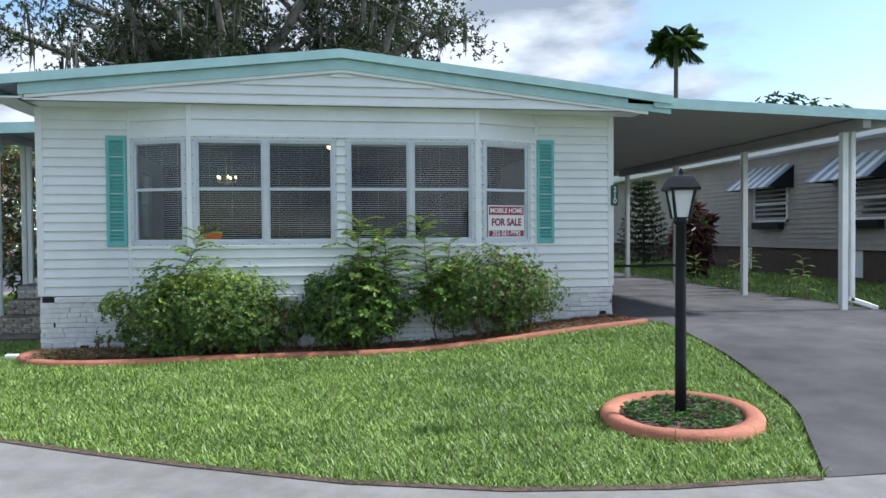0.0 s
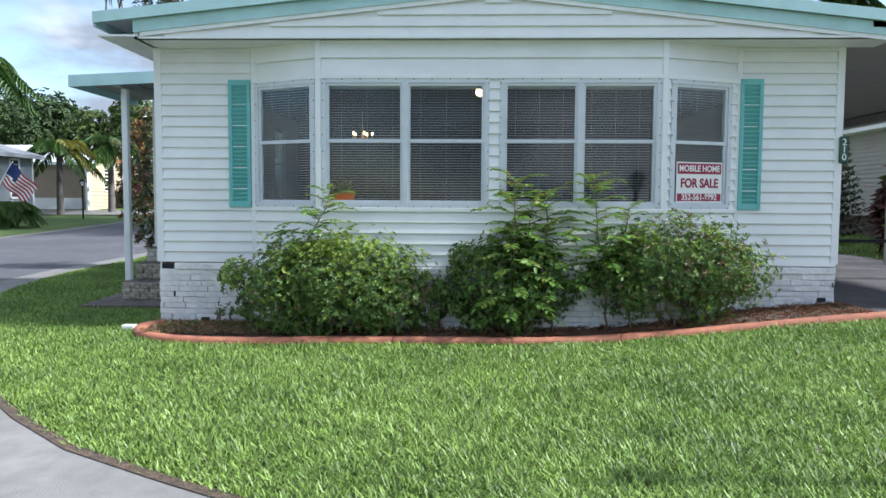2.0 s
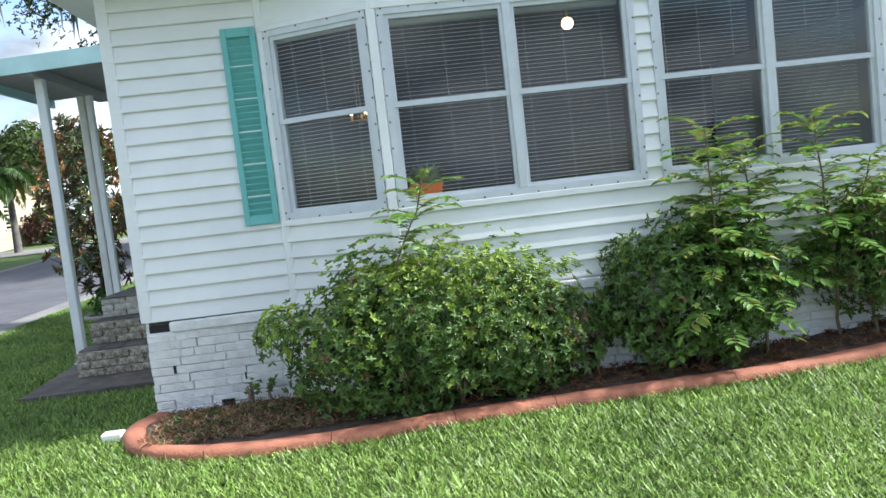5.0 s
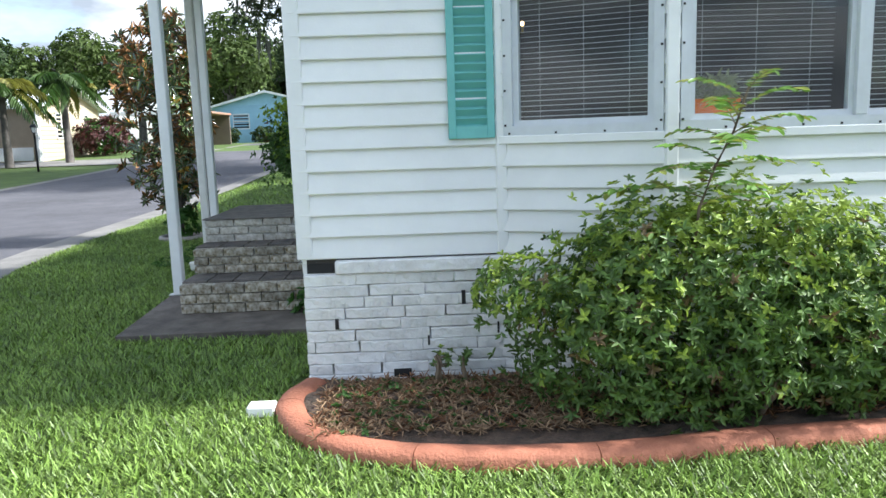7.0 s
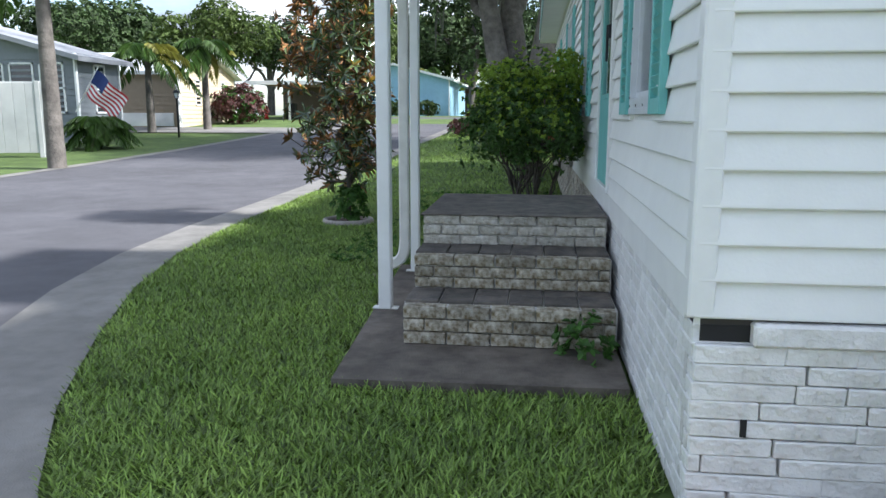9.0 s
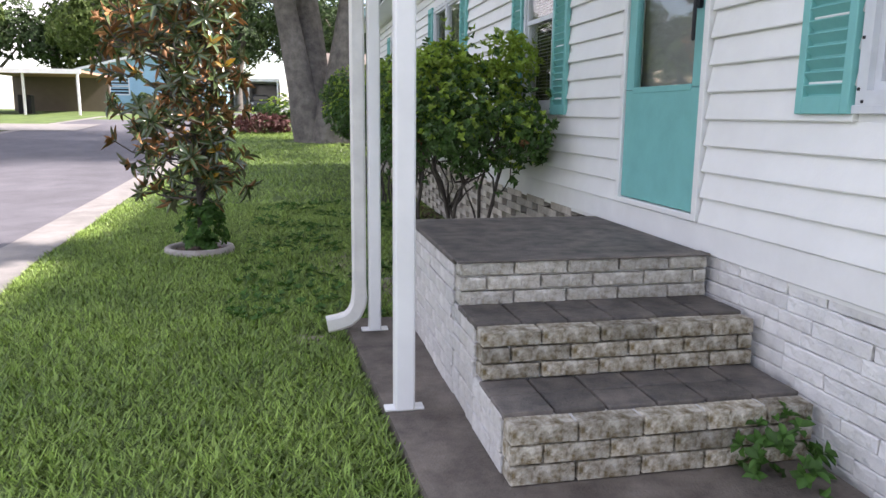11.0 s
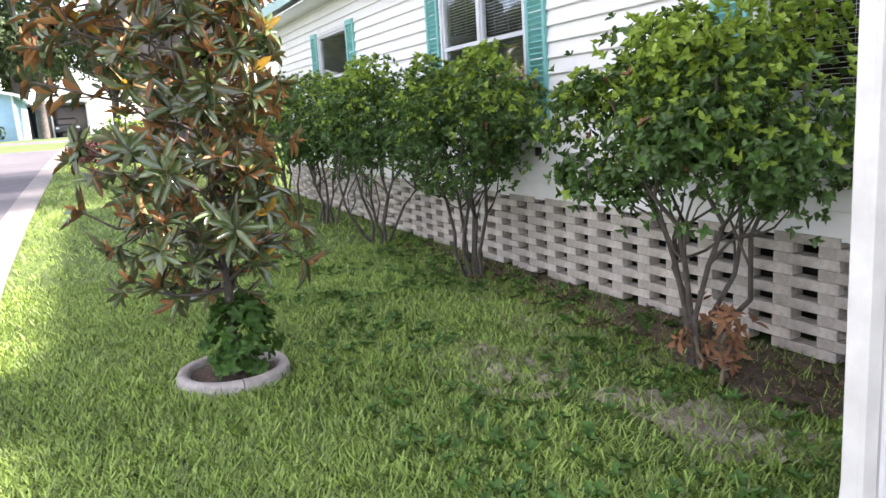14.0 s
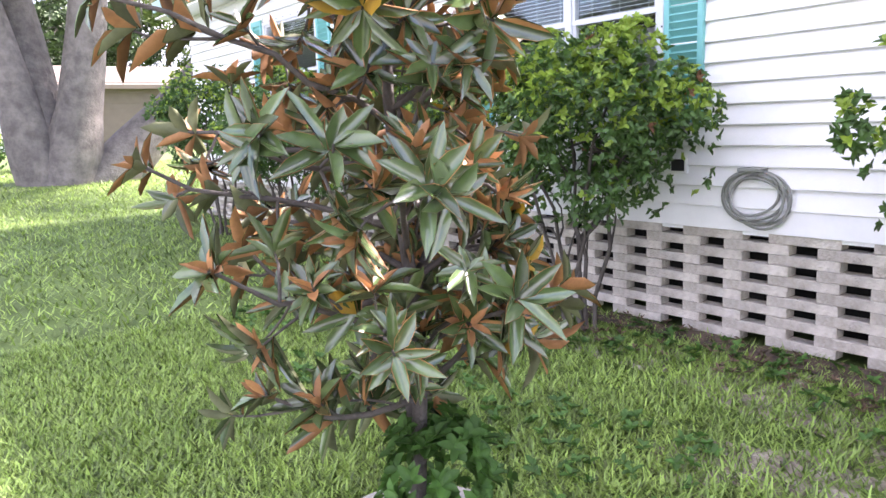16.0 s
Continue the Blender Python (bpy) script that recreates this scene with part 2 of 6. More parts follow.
# ---- the home ----
def mesh_np(name, verts, faces, material, parent=None, mat_index=None, smooth_faces=False):
    """Object from arrays: verts (n, 3), faces (m, 3 or 4)."""
    verts, faces = np.asarray(verts, dtype=np.float32), np.asarray(faces, dtype=np.int32)
    me = bpy.data.meshes.new(name)
    k = faces.shape[1]
    me.vertices.add(len(verts))
    me.vertices.foreach_set("co", verts.ravel())
    me.loops.add(faces.size)
    me.loops.foreach_set("vertex_index", faces.ravel())
    me.polygons.add(len(faces))
    me.polygons.foreach_set("loop_start", np.arange(0, faces.size, k, dtype=np.int32))
    for m in (material if isinstance(material, (list, tuple)) else [material]):
        me.materials.append(m)
    if mat_index is not None:
        me.polygons.foreach_set("material_index", np.asarray(mat_index, dtype=np.int32))
    if smooth_faces:
        me.polygons.foreach_set("use_smooth", np.ones(len(faces), dtype=bool))
    me.update(calc_edges=True)
    ob = new(name, me)
    if parent is not None:
        ob.parent = parent
    return ob


def glass_mat():
    m = bpy.data.materials.new("window_glass")
    m.use_nodes = True
    nt = m.node_tree
    nt.nodes.clear()
    out = nt.nodes.new("ShaderNodeOutputMaterial")
    tr = nt.nodes.new("ShaderNodeBsdfTransparent")
    tr.inputs["Color"].default_value = (0.92, 0.94, 0.94, 1)
    gl = nt.nodes.new("ShaderNodeBsdfGlossy")
    gl.inputs["Roughness"].default_value = 0.02
    lw = nt.nodes.new("ShaderNodeLayerWeight")
    lw.inputs["Blend"].default_value = 0.5
    pw = nt.nodes.new("ShaderNodeMath")
    pw.operation = "POWER"
    pw.inputs[1].default_value = 4.0
    ma = nt.nodes.new("ShaderNodeMath")
    ma.operation = "MULTIPLY_ADD"
    ma.inputs[1].default_value, ma.inputs[2].default_value = 0.7, 0.035
    mx = nt.nodes.new("ShaderNodeMixShader")
    nt.links.new(lw.outputs["Facing"], pw.inputs[0])
    nt.links.new(pw.outputs[0], ma.inputs[0])
    nt.links.new(ma.outputs[0], mx.inputs["Fac"])
    nt.links.new(tr.outputs[0], mx.inputs[1])
    nt.links.new(gl.outputs[0], mx.inputs[2])
    nt.links.new(mx.outputs[0], out.inputs["Surface"])
    return m


def glow_mat(name, colour, strength):
    m = bpy.data.materials.new(name)
    m.use_nodes = True
    b = m.node_tree.nodes["Principled BSDF"]
    b.inputs["Base Color"].default_value = (*colour, 1)
    b.inputs["Emission Color"].default_value = (*colour, 1)
    b.inputs["Emission Strength"].default_value = strength
    return m


M_GLASS = glass_mat()
M_BULB = glow_mat("warm_bulb", (1.0, 0.66, 0.30), 5.0)
M_BLIND = mat("blind_slat", (0.76, 0.77, 0.77), 0.5, 0.05, 6.0)
# near-black: the dimness of the room is put into its surface colour
M_ROOM = mat("room_shade", (0.05, 0.045, 0.04), 0.8, 0.1, 2.0)
M_SCREEN = mat("fly_screen", (0.10, 0.10, 0.11), 0.7, 0.1, 20.0)
M_BRASS = mat("brass", (0.55, 0.38, 0.14), 0.3, 0.1, 8.0, metal=1.0)
M_ORANGE = mat("orange_plastic", (0.85, 0.16, 0.01), 0.45, 0.05, 6.0)
M_NUMBER = mat("number_plate_green", (0.02, 0.07, 0.05), 0.4, 0.1)
M_WHITE = mat("white_plastic", (0.82, 0.82, 0.80), 0.4, 0.03)
M_RED = mat("sign_red", (0.30, 0.008, 0.045), 0.4, 0.03)

COURSE = 0.1088
home = empty("mobile_home", (0, 0, 0))
tagged(home, "white vinyl-sided mobile home with mint trim and a bay window", "house")


def wall_frame(p, q):
    """Matrix of a wall from plan point p to q: u runs along it, v points out (to the right of the way p to q), w is up."""
    d = Vector((q[0] - p[0], q[1] - p[1], 0)).normalized()
    nrm = Vector((d.y, -d.x, 0))
    return Matrix(((d.x, nrm.x, 0, p[0]), (d.y, nrm.y, 0, p[1]), (0, 0, 1, 0), (0, 0, 0, 1))), math.hypot(q[0] - p[0], q[1] - p[1])


def board_mesh(length, h, m, u0, z0):
    """One lap-siding board: leans out towards its lower edge, with a returned lip."""
    prof = [(0.0, 0.004), (0.022, 0.0), (0.025, 0.005), (0.024, 0.012), (0.003, h), (0.0, h)]
    vs, fs = [], []
    for u in (u0, u0 + length):
        for v, w in prof:
            vs.append(m @ Vector((u, v, z0 + w)))
    n = len(prof)
    for i in range(n):
        j = (i + 1) % n
        fs.append((i, j, n + j, n + i))
    bm = bmesh.new()
    bv = [bm.verts.new(v) for v in vs]
    for f in fs:
        bm.faces.new([bv[i] for i in f])
    bm.faces.new([bv[i] for i in range(n)][::-1])
    bm.faces.new([bv[n + i] for i in range(n)])
    bmesh.ops.recalc_face_normals(bm, faces=bm.faces)
    return bm


def boards(parent, p, q, z0, z1, holes=(), top=None, course=COURSE, gap=0.0):
    """Lap boards over the wall p to q. holes: (u0, u1, z0, z1). top: height limit at u, for gables."""
    m, length = wall_frame(p, q)
    k = 0
    z = z0
    while z < z1 - 0.015:
        h = min(course, z1 - z)
        spans = [(gap, length - gap)]
        for a, b, c, d in holes:
            if z + h * 0.5 > c and z + h * 0.5 < d:
                spans = [s for u0, u1 in spans for s in ((u0, min(u1, a)), (max(u0, b), u1)) if s[1] - s[0] > 0.02]
        if top:
            spans = [s for s in (top(z + h * 0.6, length),) if s and s[1] - s[0] > 0.05]
        for u0, u1 in spans:
            part("siding_board", board_mesh(u1 - u0, h, m, u0, z), M_SIDING, parent)
        z += course
        k += 1


def wall_slab(name, p, q, z0, z1, holes=(), thick=0.09, material=None, parent=None):
    """Wall core behind the boards, with the openings cut through it."""
    m, length = wall_frame(p, q)
    us = sorted({0.0, length, *[h[0] for h in holes], *[h[1] for h in holes]})
    zs = sorted({z0, z1, *[h[2] for h in holes], *[h[3] for h in holes]})
    bm = bmesh.new()
    for a, b in zip(us, us[1:]):
        for c, d in zip(zs, zs[1:]):
            um, zm = (a + b) / 2, (c + d) / 2
            if any(h[0] < um < h[1] and h[2] < zm < h[3] for h in holes):
                continue
            add_box(bm, a, b, -thick, 0.0, c, d, m)
    bmesh.ops.remove_doubles(bm, verts=bm.verts, dist=1e-5)
    ob = part(name, bm, material or M_TRIM, parent)
    return ob


def strip(name, p, q, u0, u1, z0, z1, v0, v1, material, parent, bevel=0.003):
    m, _ = wall_frame(p, q)
    return part(name, box(u0, u1, v0, v1, z0, z1, bevel, m), material, parent)


def ring(bm, m, u0, u1, z0, z1, f, v0, v1):
    """Rectangular frame of one piece with mitred corners."""
    loops = []
    for v, i in ((v0, 0), (v1, 0), (v1, f), (v0, f)):
        loops.append([bm.verts.new(m @ Vector((u, v, z))) for u, z in ((u0 + i, z0 + i), (u1 - i, z0 + i), (u1 - i, z1 - i), (u0 + i, z1 - i))])
    new_faces = []
    for a, b in zip(loops, loops[1:] + loops[:1]):
        for k in range(4):
            new_faces.append(bm.faces.new((a[k], a[(k + 1) % 4], b[(k + 1) % 4], b[k])))
    bmesh.ops.recalc_face_normals(bm, faces=new_faces)


def sash_window(p, q, u0, u1, z0, z1, lights=1, rail=None, blind=True, blind_v=-0.055, bolts=True):
    """Single-hung aluminium window, recessed in its frame, with glass, blind and screw heads."""
    m, _ = wall_frame(p, q)
    f, s = 0.045, 0.028
    bm = bmesh.new()
    ring(bm, m, u0, u1, z0, z1, f, -0.06, 0.028)
    win = part("window", bm, M_ALU, home)
    zm = rail if rail else (z0 + z1) / 2
    step = (u1 - u0 - f) / lights
    for i in range(lights):
        a = u0 + f / 2 + i * step
        b = a + step
        aa, bb = a + f * 0.5, b - f * 0.5
        bm = bmesh.new()
        ring(bm, m, aa, bb, z0 + f, zm + 0.018, s, -0.03, 0.004)
        part("sash", bm, M_ALU, win)
        bm = bmesh.new()
        ring(bm, m, aa, bb, zm - 0.018, z1 - f, s, -0.025, 0.014)
        part("sash", bm, M_ALU, win)
        if i:
            part("mullion", box(a - 0.028, a + 0.028, -0.04, 0.03, z0 + f, z1 - f, 0.003, m), M_ALU, win)
        for lo, hi, off in ((z0 + f + s, zm - 0.018, -0.012), (zm + 0.018, z1 - f - s, -0.002)):
            gl = part("pane", box(aa + s, bb - s, off - 0.004, off, lo, hi, 0, m), M_GLASS, win)
            gl.visible_shadow = False
        if blind:
            bm = bmesh.new()
            z = z0 + f + 0.02
            while z < z1 - f - 0.01:
                tilt = m @ Matrix.Translation((0, blind_v, z)) @ Matrix.Rotation(radians(-8), 4, "X")
                add_box(bm, aa + s * 0.5, bb - s * 0.5, -0.0098, 0.0098, -0.0009, 0.0009, tilt)
                z += 0.0255
            for u in (aa + 0.12, (aa + bb) / 2, bb - 0.12):
                add_box(bm, u - 0.0007, u + 0.0007, blind_v - 0.0006, blind_v + 0.0006, z0 + f, z1 - f, m)
            add_box(bm, aa, bb, blind_v - 0.02, blind_v + 0.015, z1 - f - 0.03, z1 - f, m)
            part("blind", bm, M_BLIND, win, "white horizontal slat blind")
    if bolts:
        bm = bmesh.new()
        n = max(3, int((u1 - u0) / 0.16))
        for i in range(n):
            for z in (z0 + 0.010, z1 - 0.010):
                u = u0 + 0.03 + (u1 - u0 - 0.06) * i / (n - 1)
                add_box(bm, u - 0.005, u + 0.005, 0.027, 0.031, z - 0.005, z + 0.005, m)
        for i in range(8):
            z = z0 + 0.05 + (z1 - z0 - 0.1) * i / 7
            for u in (u0 + 0.010, u1 - 0.010):
                add_box(bm, u - 0.005, u + 0.005, 0.027, 0.031, z - 0.005, z + 0.005, m)
        tagged(part("screw_heads", bm, M_DARK, win), kind="stuff")
    return win


LOUVER = {}


def shutter(p, q, u0, u1, z0, z1):
    """Mint louvred shutter on the wall, each louver a piece."""
    m, _ = wall_frame(p, q)
    st = 0.038
    bm = bmesh.new()
    add_box(bm, u0, u0 + st, 0.015, 0.045, z0, z1, m, 0.003)
    add_box(bm, u1 - st, u1, 0.015, 0.045, z0, z1, m, 0.003)
    zm = (z0 + z1) / 2
    for a, b in ((z0, z0 + 0.06), (z1 - 0.06, z1)):
        add_box(bm, u0 + st, u1 - st, 0.015, 0.044, a, b, m, 0.002)
    add_box(bm, u0 + st, u1 - st, 0.015, 0.022, z0 + 0.05, z1 - 0.05, m)
    sh = part("shutter", bm, M_MINT, home, "mint green louvred shutter")
    w = round(u1 - u0 - 2 * st, 3)
    if w not in LOUVER:
        b2 = bmesh.new()
        add_box(b2, -w / 2, w / 2, -0.004, 0.004, -0.019, 0.019, Matrix.Rotation(radians(-38), 4, "X"))
        me = bpy.data.meshes.new("louver")
        b2.to_mesh(me)
        b2.free()
        me.materials.append(M_MINT)
        LOUVER[w] = me
    z = z0 + 0.085
    while z < z1 - 0.07:
        lo = new("louver", LOUVER[w])
        lo.parent = sh
        lo.matrix_local = m @ Matrix.Translation(((u0 + u1) / 2, 0.031, z))
        z += 0.0435
    return sh


ZS, ZE = 0.664, 2.90
# plan of the front with its bay: left corner, bay, right corner (walls run clockwise seen from above so that v points out)
A, B, C, D, E, F = (XL, YF), (-2.14, YF), (-1.40, 9.08), (2.00, 9.08), (2.83, YF), (XR, YF)
WZ0, WZ1, WR = 1.25, 2.52, 1.91
front = [(A, B), (B, C), (C, D), (D, E), (E, F)]
holes_front = [[], [(0.025, 0.785, WZ0, WZ1)], [(0.035, 1.69, WZ0, WZ1), (1.795, 3.365, WZ0, WZ1)], [(0.065, 0.80, WZ0, WZ1)], []]
for (p, q), hs in zip(front, holes_front):
    w = wall_slab("front_wall", p, q, 0.58, ZE, hs, parent=home)
    m, ln = wall_frame(p, q)
    bay_bit = p in (B, C, D)
    boards(w, p, q, ZS, (WZ0 - 0.03) if bay_bit else ZE, [], gap=0.0)
    if bay_bit:
        boards(w, p, q, 2.545, 2.89, [], course=0.172)
        boards(w, p, q, WZ0 - 0.03, 2.545, [(a - 0.001, b + 0.001, c - 0.04, d + 0.04) for a, b, c, d in hs])
        strip("bay_head", p, q, 0, ln, 2.515, 2.55, 0, 0.035, M_TRIM, home)
        strip("bay_sill", p, q, 0, ln, WZ0 - 0.04, WZ0, 0, 0.032, M_TRIM, home)
    for a, b, c, d in hs:
        sash_window(p, q, a, b, c, d, 2 if b - a > 1.2 else 1, WR, True, -0.17 if b - a > 1.2 else -0.055)
# corner posts of the bay and the house
for x, y, r in ((B[0], B[1], 0.028), (C[0], C[1], 0.03), (D[0], D[1], 0.03), (E[0], E[1], 0.028)):
    part("corner_trim", box(x - r, x + r, y - r, y + r * 0.6, ZS, 2.89, 0.006), M_TRIM, home)
part("corner_trim", box(XL - 0.024, XL + 0.055, YF - 0.024, YF + 0.055, ZS, ZE, 0.006), M_TRIM, home)
part("corner_trim", box(XR - 0.055, XR + 0.024, YF - 0.024, YF + 0.055, ZS + 0.02, ZE + 0.05, 0.006), M_TRIM, home)
shutter(A, B, 0.760, 0.988, 1.243, 2.555)
shutter(E, F, 0.012, 0.240, 1.243, 2.565)

# porch-side wall, running from the back to the front corner
PS, QS = (XL, YB), (XL, YF)


def uy(y):
    return YB - y


side_holes = [(uy(10.95), uy(10.25), 1.29, 2.52), (uy(12.70), uy(11.85), 0.80, 2.72), (uy(14.50), uy(13.81), 1.28, 2.52), (uy(18.17), uy(16.655), 1.285, 2.52), (uy(22.16), uy(20.87), 1.31, 2.54)]
side = wall_slab("side_wall", PS, QS, 0.62, ZE, side_holes, parent=home)
boards(side, PS, QS, 0.77, ZE, [(a - 0.01, b + 0.01, c - 0.03, d + 0.03) for a, b, c, d in side_holes], course=0.116)
strip("starter_trim", PS, QS, 0, YB - YF - 0.06, 0.64, 0.77, 0.0, 0.016, M_TRIM, home)
for (a, b, c, d), n, sash in zip([side_holes[i] for i in (0, 2, 3, 4)], (1, 1, 2, 1), (1.93, 1.93, 1.93, None)):
    sash_window(PS, QS, a, b, c, d, n, sash)
    strip("window_sill", PS, QS, a - 0.02, b + 0.02, c - 0.03, c, 0, 0.03, M_ALU, home)
    shutter(PS, QS, a - 0.275, a - 0.012, c - 0.03, d + 0.02)
    shutter(PS, QS, b + 0.012, b + 0.275, c - 0.03, d + 0.02)
# other walls, roof and floor
wall_slab("back_wall", (XR, YB), (XL, YB), 0.3, ZE, parent=home, material=M_SIDING)
cw = wall_slab("carport_side_wall", (XR, YF), (XR, YB), 0.3, ZE + 0.1, parent=home)
boards(cw, (XR, YF), (XR, 17.2), 0.72, 2.9)
# floors, partition and ceiling carry the room's shade as dark colour
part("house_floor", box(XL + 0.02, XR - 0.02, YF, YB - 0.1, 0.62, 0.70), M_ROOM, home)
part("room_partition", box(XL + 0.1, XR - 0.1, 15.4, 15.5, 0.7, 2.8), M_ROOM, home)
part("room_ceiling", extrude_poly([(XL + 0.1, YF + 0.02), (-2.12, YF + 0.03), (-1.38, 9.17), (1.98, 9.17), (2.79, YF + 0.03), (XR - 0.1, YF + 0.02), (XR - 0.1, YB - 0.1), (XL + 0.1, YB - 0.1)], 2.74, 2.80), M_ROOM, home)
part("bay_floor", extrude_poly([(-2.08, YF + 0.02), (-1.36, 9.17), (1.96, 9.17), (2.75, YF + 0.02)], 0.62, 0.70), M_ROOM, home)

# door
m_side, _ = wall_frame(PS, QS)
d0, d1 = uy(12.70), uy(11.85)
bm = bmesh.new()
for a, b, c, d in ((d0, d0 + 0.04, 0.80, 2.72), (d1 - 0.04, d1, 0.80, 2.72), (d0, d1, 2.68, 2.72), (d0, d1, 0.775, 0.805)):
    add_box(bm, a, b, -0.06, 0.035, c, d, m_side, 0.004)
part("door_frame", bm, M_TRIM, home)
door = part("door", box(d0 + 0.045, d1 - 0.045, -0.02, 0.02, 0.81, 1.38, 0.003, m_side), M_MINT, home, "mint green storm door with a large glass pane")
for a, b, c, d in ((d0 + 0.045, d0 + 0.13, 1.382, 2.67), (d1 - 0.13, d1 - 0.045, 1.382, 2.67), (d0 + 0.132, d1 - 0.132, 2.56, 2.67)):
    part("stile", box(a, b, -0.02, 0.02, c, d, 0.003, m_side), M_MINT, door)
part("glazing_bead", box(d0 + 0.132, d1 - 0.132, 0.016, 0.024, 1.365, 1.395, 0.002, m_side), M_MINT, door)
part("pane", box(d0 + 0.13, d1 - 0.13, -0.004, 0.004, 1.39, 2.56, 0, m_side), M_GLASS, door).visible_shadow = False
part("inner_door", box(d0 + 0.06, d1 - 0.06, -0.075, -0.06, 0.81, 2.66, 0.003, m_side), mat("inner_door_paint", (0.30, 0.29, 0.27), 0.6, 0.1, 3), door)
bm = box(d1 - 0.10, d1 - 0.07, 0.02, 0.05, 1.72, 1.80, 0.006, m_side)
add_box(bm, d1 - 0.10, d1 - 0.08, 0.045, 0.06, 1.58, 1.80, m_side, 0.006)
part("door_handle", bm, M_BLACK, door)

# roof
RX, RZ = 0.36, 3.53
LX, LZ = -3.55, 3.12
TX, TZ = 4.46, 3.07


def roof_z(x):
    return LZ + (RZ - LZ) * (x - LX) / (RX - LX) if x < RX else RZ + (TZ - RZ) * (x - RX) / (TX - RX)


def roof_slab(name, x0, x1, y0, y1, top, thick, material, parent=None, drop=0.0):
    bm = bmesh.new()
    xs = sorted({x0, x1, *([RX] if x0 < RX < x1 else [])})
    for a, b in zip(xs, xs[1:]):
        v = [bm.verts.new((x, y, roof_z(x) - drop - (thick if lo else 0))) for lo in (0, 1) for x, y in ((a, y0), (b, y0), (b, y1), (a, y1))]
        for f in ((0, 1, 2, 3), (7, 6, 5, 4), (0, 4, 5, 1), (1, 5, 6, 2), (2, 6, 7, 3), (3, 7, 4, 0)):
            bm.faces.new([v[i] for i in f])
    bmesh.ops.remove_doubles(bm, verts=bm.verts, dist=1e-5)
    bmesh.ops.recalc_face_normals(bm, faces=bm.faces)
    return part(name, bm, material, parent)


roof_slab("roof", LX, TX, 8.90, YB + 0.3, 0, 0.05, M_ROOF, home)
roof_slab("roof_edge", LX, TX, 8.875, 8.90, 0, 0.105, M_MINT2, home, -0.004)
roof_slab("fascia", XL - 0.02, TX - 0.005, 8.93, 8.955, 0, 0.12, M_MINT2, home, 0.10)
roof_slab("gable_trim", XL + 0.04, TX - 0.3, 8.945, 8.965, 0, 0.045, M_TRIM, home, 0.215)
part("eave_fascia", box(LX - 0.005, LX + 0.02, 8.9, YB + 0.3, 2.985, 3.125, 0.004), M_MINT2, home)
part("soffit", box(LX + 0.02, XL, 8.93, YB + 0.3, 2.90, 2.92), M_TRIM, home)
part("gable_soffit", box(XL - 0.02, XR + 0.3, 8.955, YF, 2.885, 2.905), M_TRIM, home)
gw = empty("gable_wall")
gw.parent = home
bm = extrude_poly([(XL, 2.885), (XR + 0.25, 2.885), (XR + 0.25, roof_z(XR + 0.25) - 0.06), (RX, RZ - 0.06), (XL, roof_z(XL) - 0.06)], 0, 0.05)
bmesh.ops.transform(bm, matrix=Matrix(((1, 0, 0, 0), (0, 0, 1, 8.985), (0, 1, 0, 0), (0, 0, 0, 1))), verts=bm.verts)
bmesh.ops.recalc_face_normals(bm, faces=bm.faces)
part("gable_backing", bm, M_TRIM, gw)


def gable_span(z, length):
    k = z + 0.235
    xa = LX + (k - LZ) * (RX - LX) / (RZ - LZ)
    xb = RX + (k - RZ) * (TX - RX) / (TZ - RZ)
    a, b = max(XL, xa) - XL, min(XR + 0.25, xb) - XL
    return (a, b) if b > a else None


boards(gw, (XL, 8.985), (XR + 0.25, 8.985), 2.89, 3.40, top=gable_span)
part("gable_corner", box(XL - 0.02, XL + 0.02, 8.955, YF, 2.885, 2.99), M_TRIM, home)

# carport
carport = empty("carport")
tagged(carport, "flat metal carport roof on slim white posts", "carport")


def cz(x):
    return 3.05 - 0.032 * (x - 4.4)


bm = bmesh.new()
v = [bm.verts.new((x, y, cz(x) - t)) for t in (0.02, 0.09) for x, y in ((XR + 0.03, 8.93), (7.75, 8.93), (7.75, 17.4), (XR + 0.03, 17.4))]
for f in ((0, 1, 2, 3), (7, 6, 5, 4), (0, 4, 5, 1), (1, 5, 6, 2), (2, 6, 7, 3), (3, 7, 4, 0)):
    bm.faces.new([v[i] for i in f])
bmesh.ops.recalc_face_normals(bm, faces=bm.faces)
part("carport_roof", bm, M_SOFFIT, carport, "carport roof with its underside shade put into the grey")
bm = bmesh.new()
v = [bm.verts.new((x, y, cz(x) - t)) for t in (0.0, 0.13) for x, y in ((4.22, 8.902), (7.8, 8.902), (7.8, 8.928), (4.22, 8.928))]
for f in ((0, 1, 2, 3), (7, 6, 5, 4), (0, 4, 5, 1), (1, 5, 6, 2), (2, 6, 7, 3), (3, 7, 4, 0)):
    bm.faces.new([v[i] for i in f])
bmesh.ops.recalc_face_normals(bm, faces=bm.faces)
part("carport_fascia", bm, M_MINT2, carport)
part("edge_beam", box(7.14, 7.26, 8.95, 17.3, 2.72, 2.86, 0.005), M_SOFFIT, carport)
part("gutter", box(7.72, 7.82, 8.95, 17.3, 2.80, 2.92, 0.01), M_TRIM, carport)
for y in (9.4, 11.87, 14.4, 16.9):
    part("post", box(7.155, 7.245, y - 0.045, y + 0.045, gz(7.2, y), 2.73, 0.006), M_TRIM, carport)
part("downspout", box(7.29, 7.36, 9.36, 9.43, gz(7.3, 9.4) + 0.12, 2.8, 0.01), M_TRIM, carport)
bm = bmesh.new()
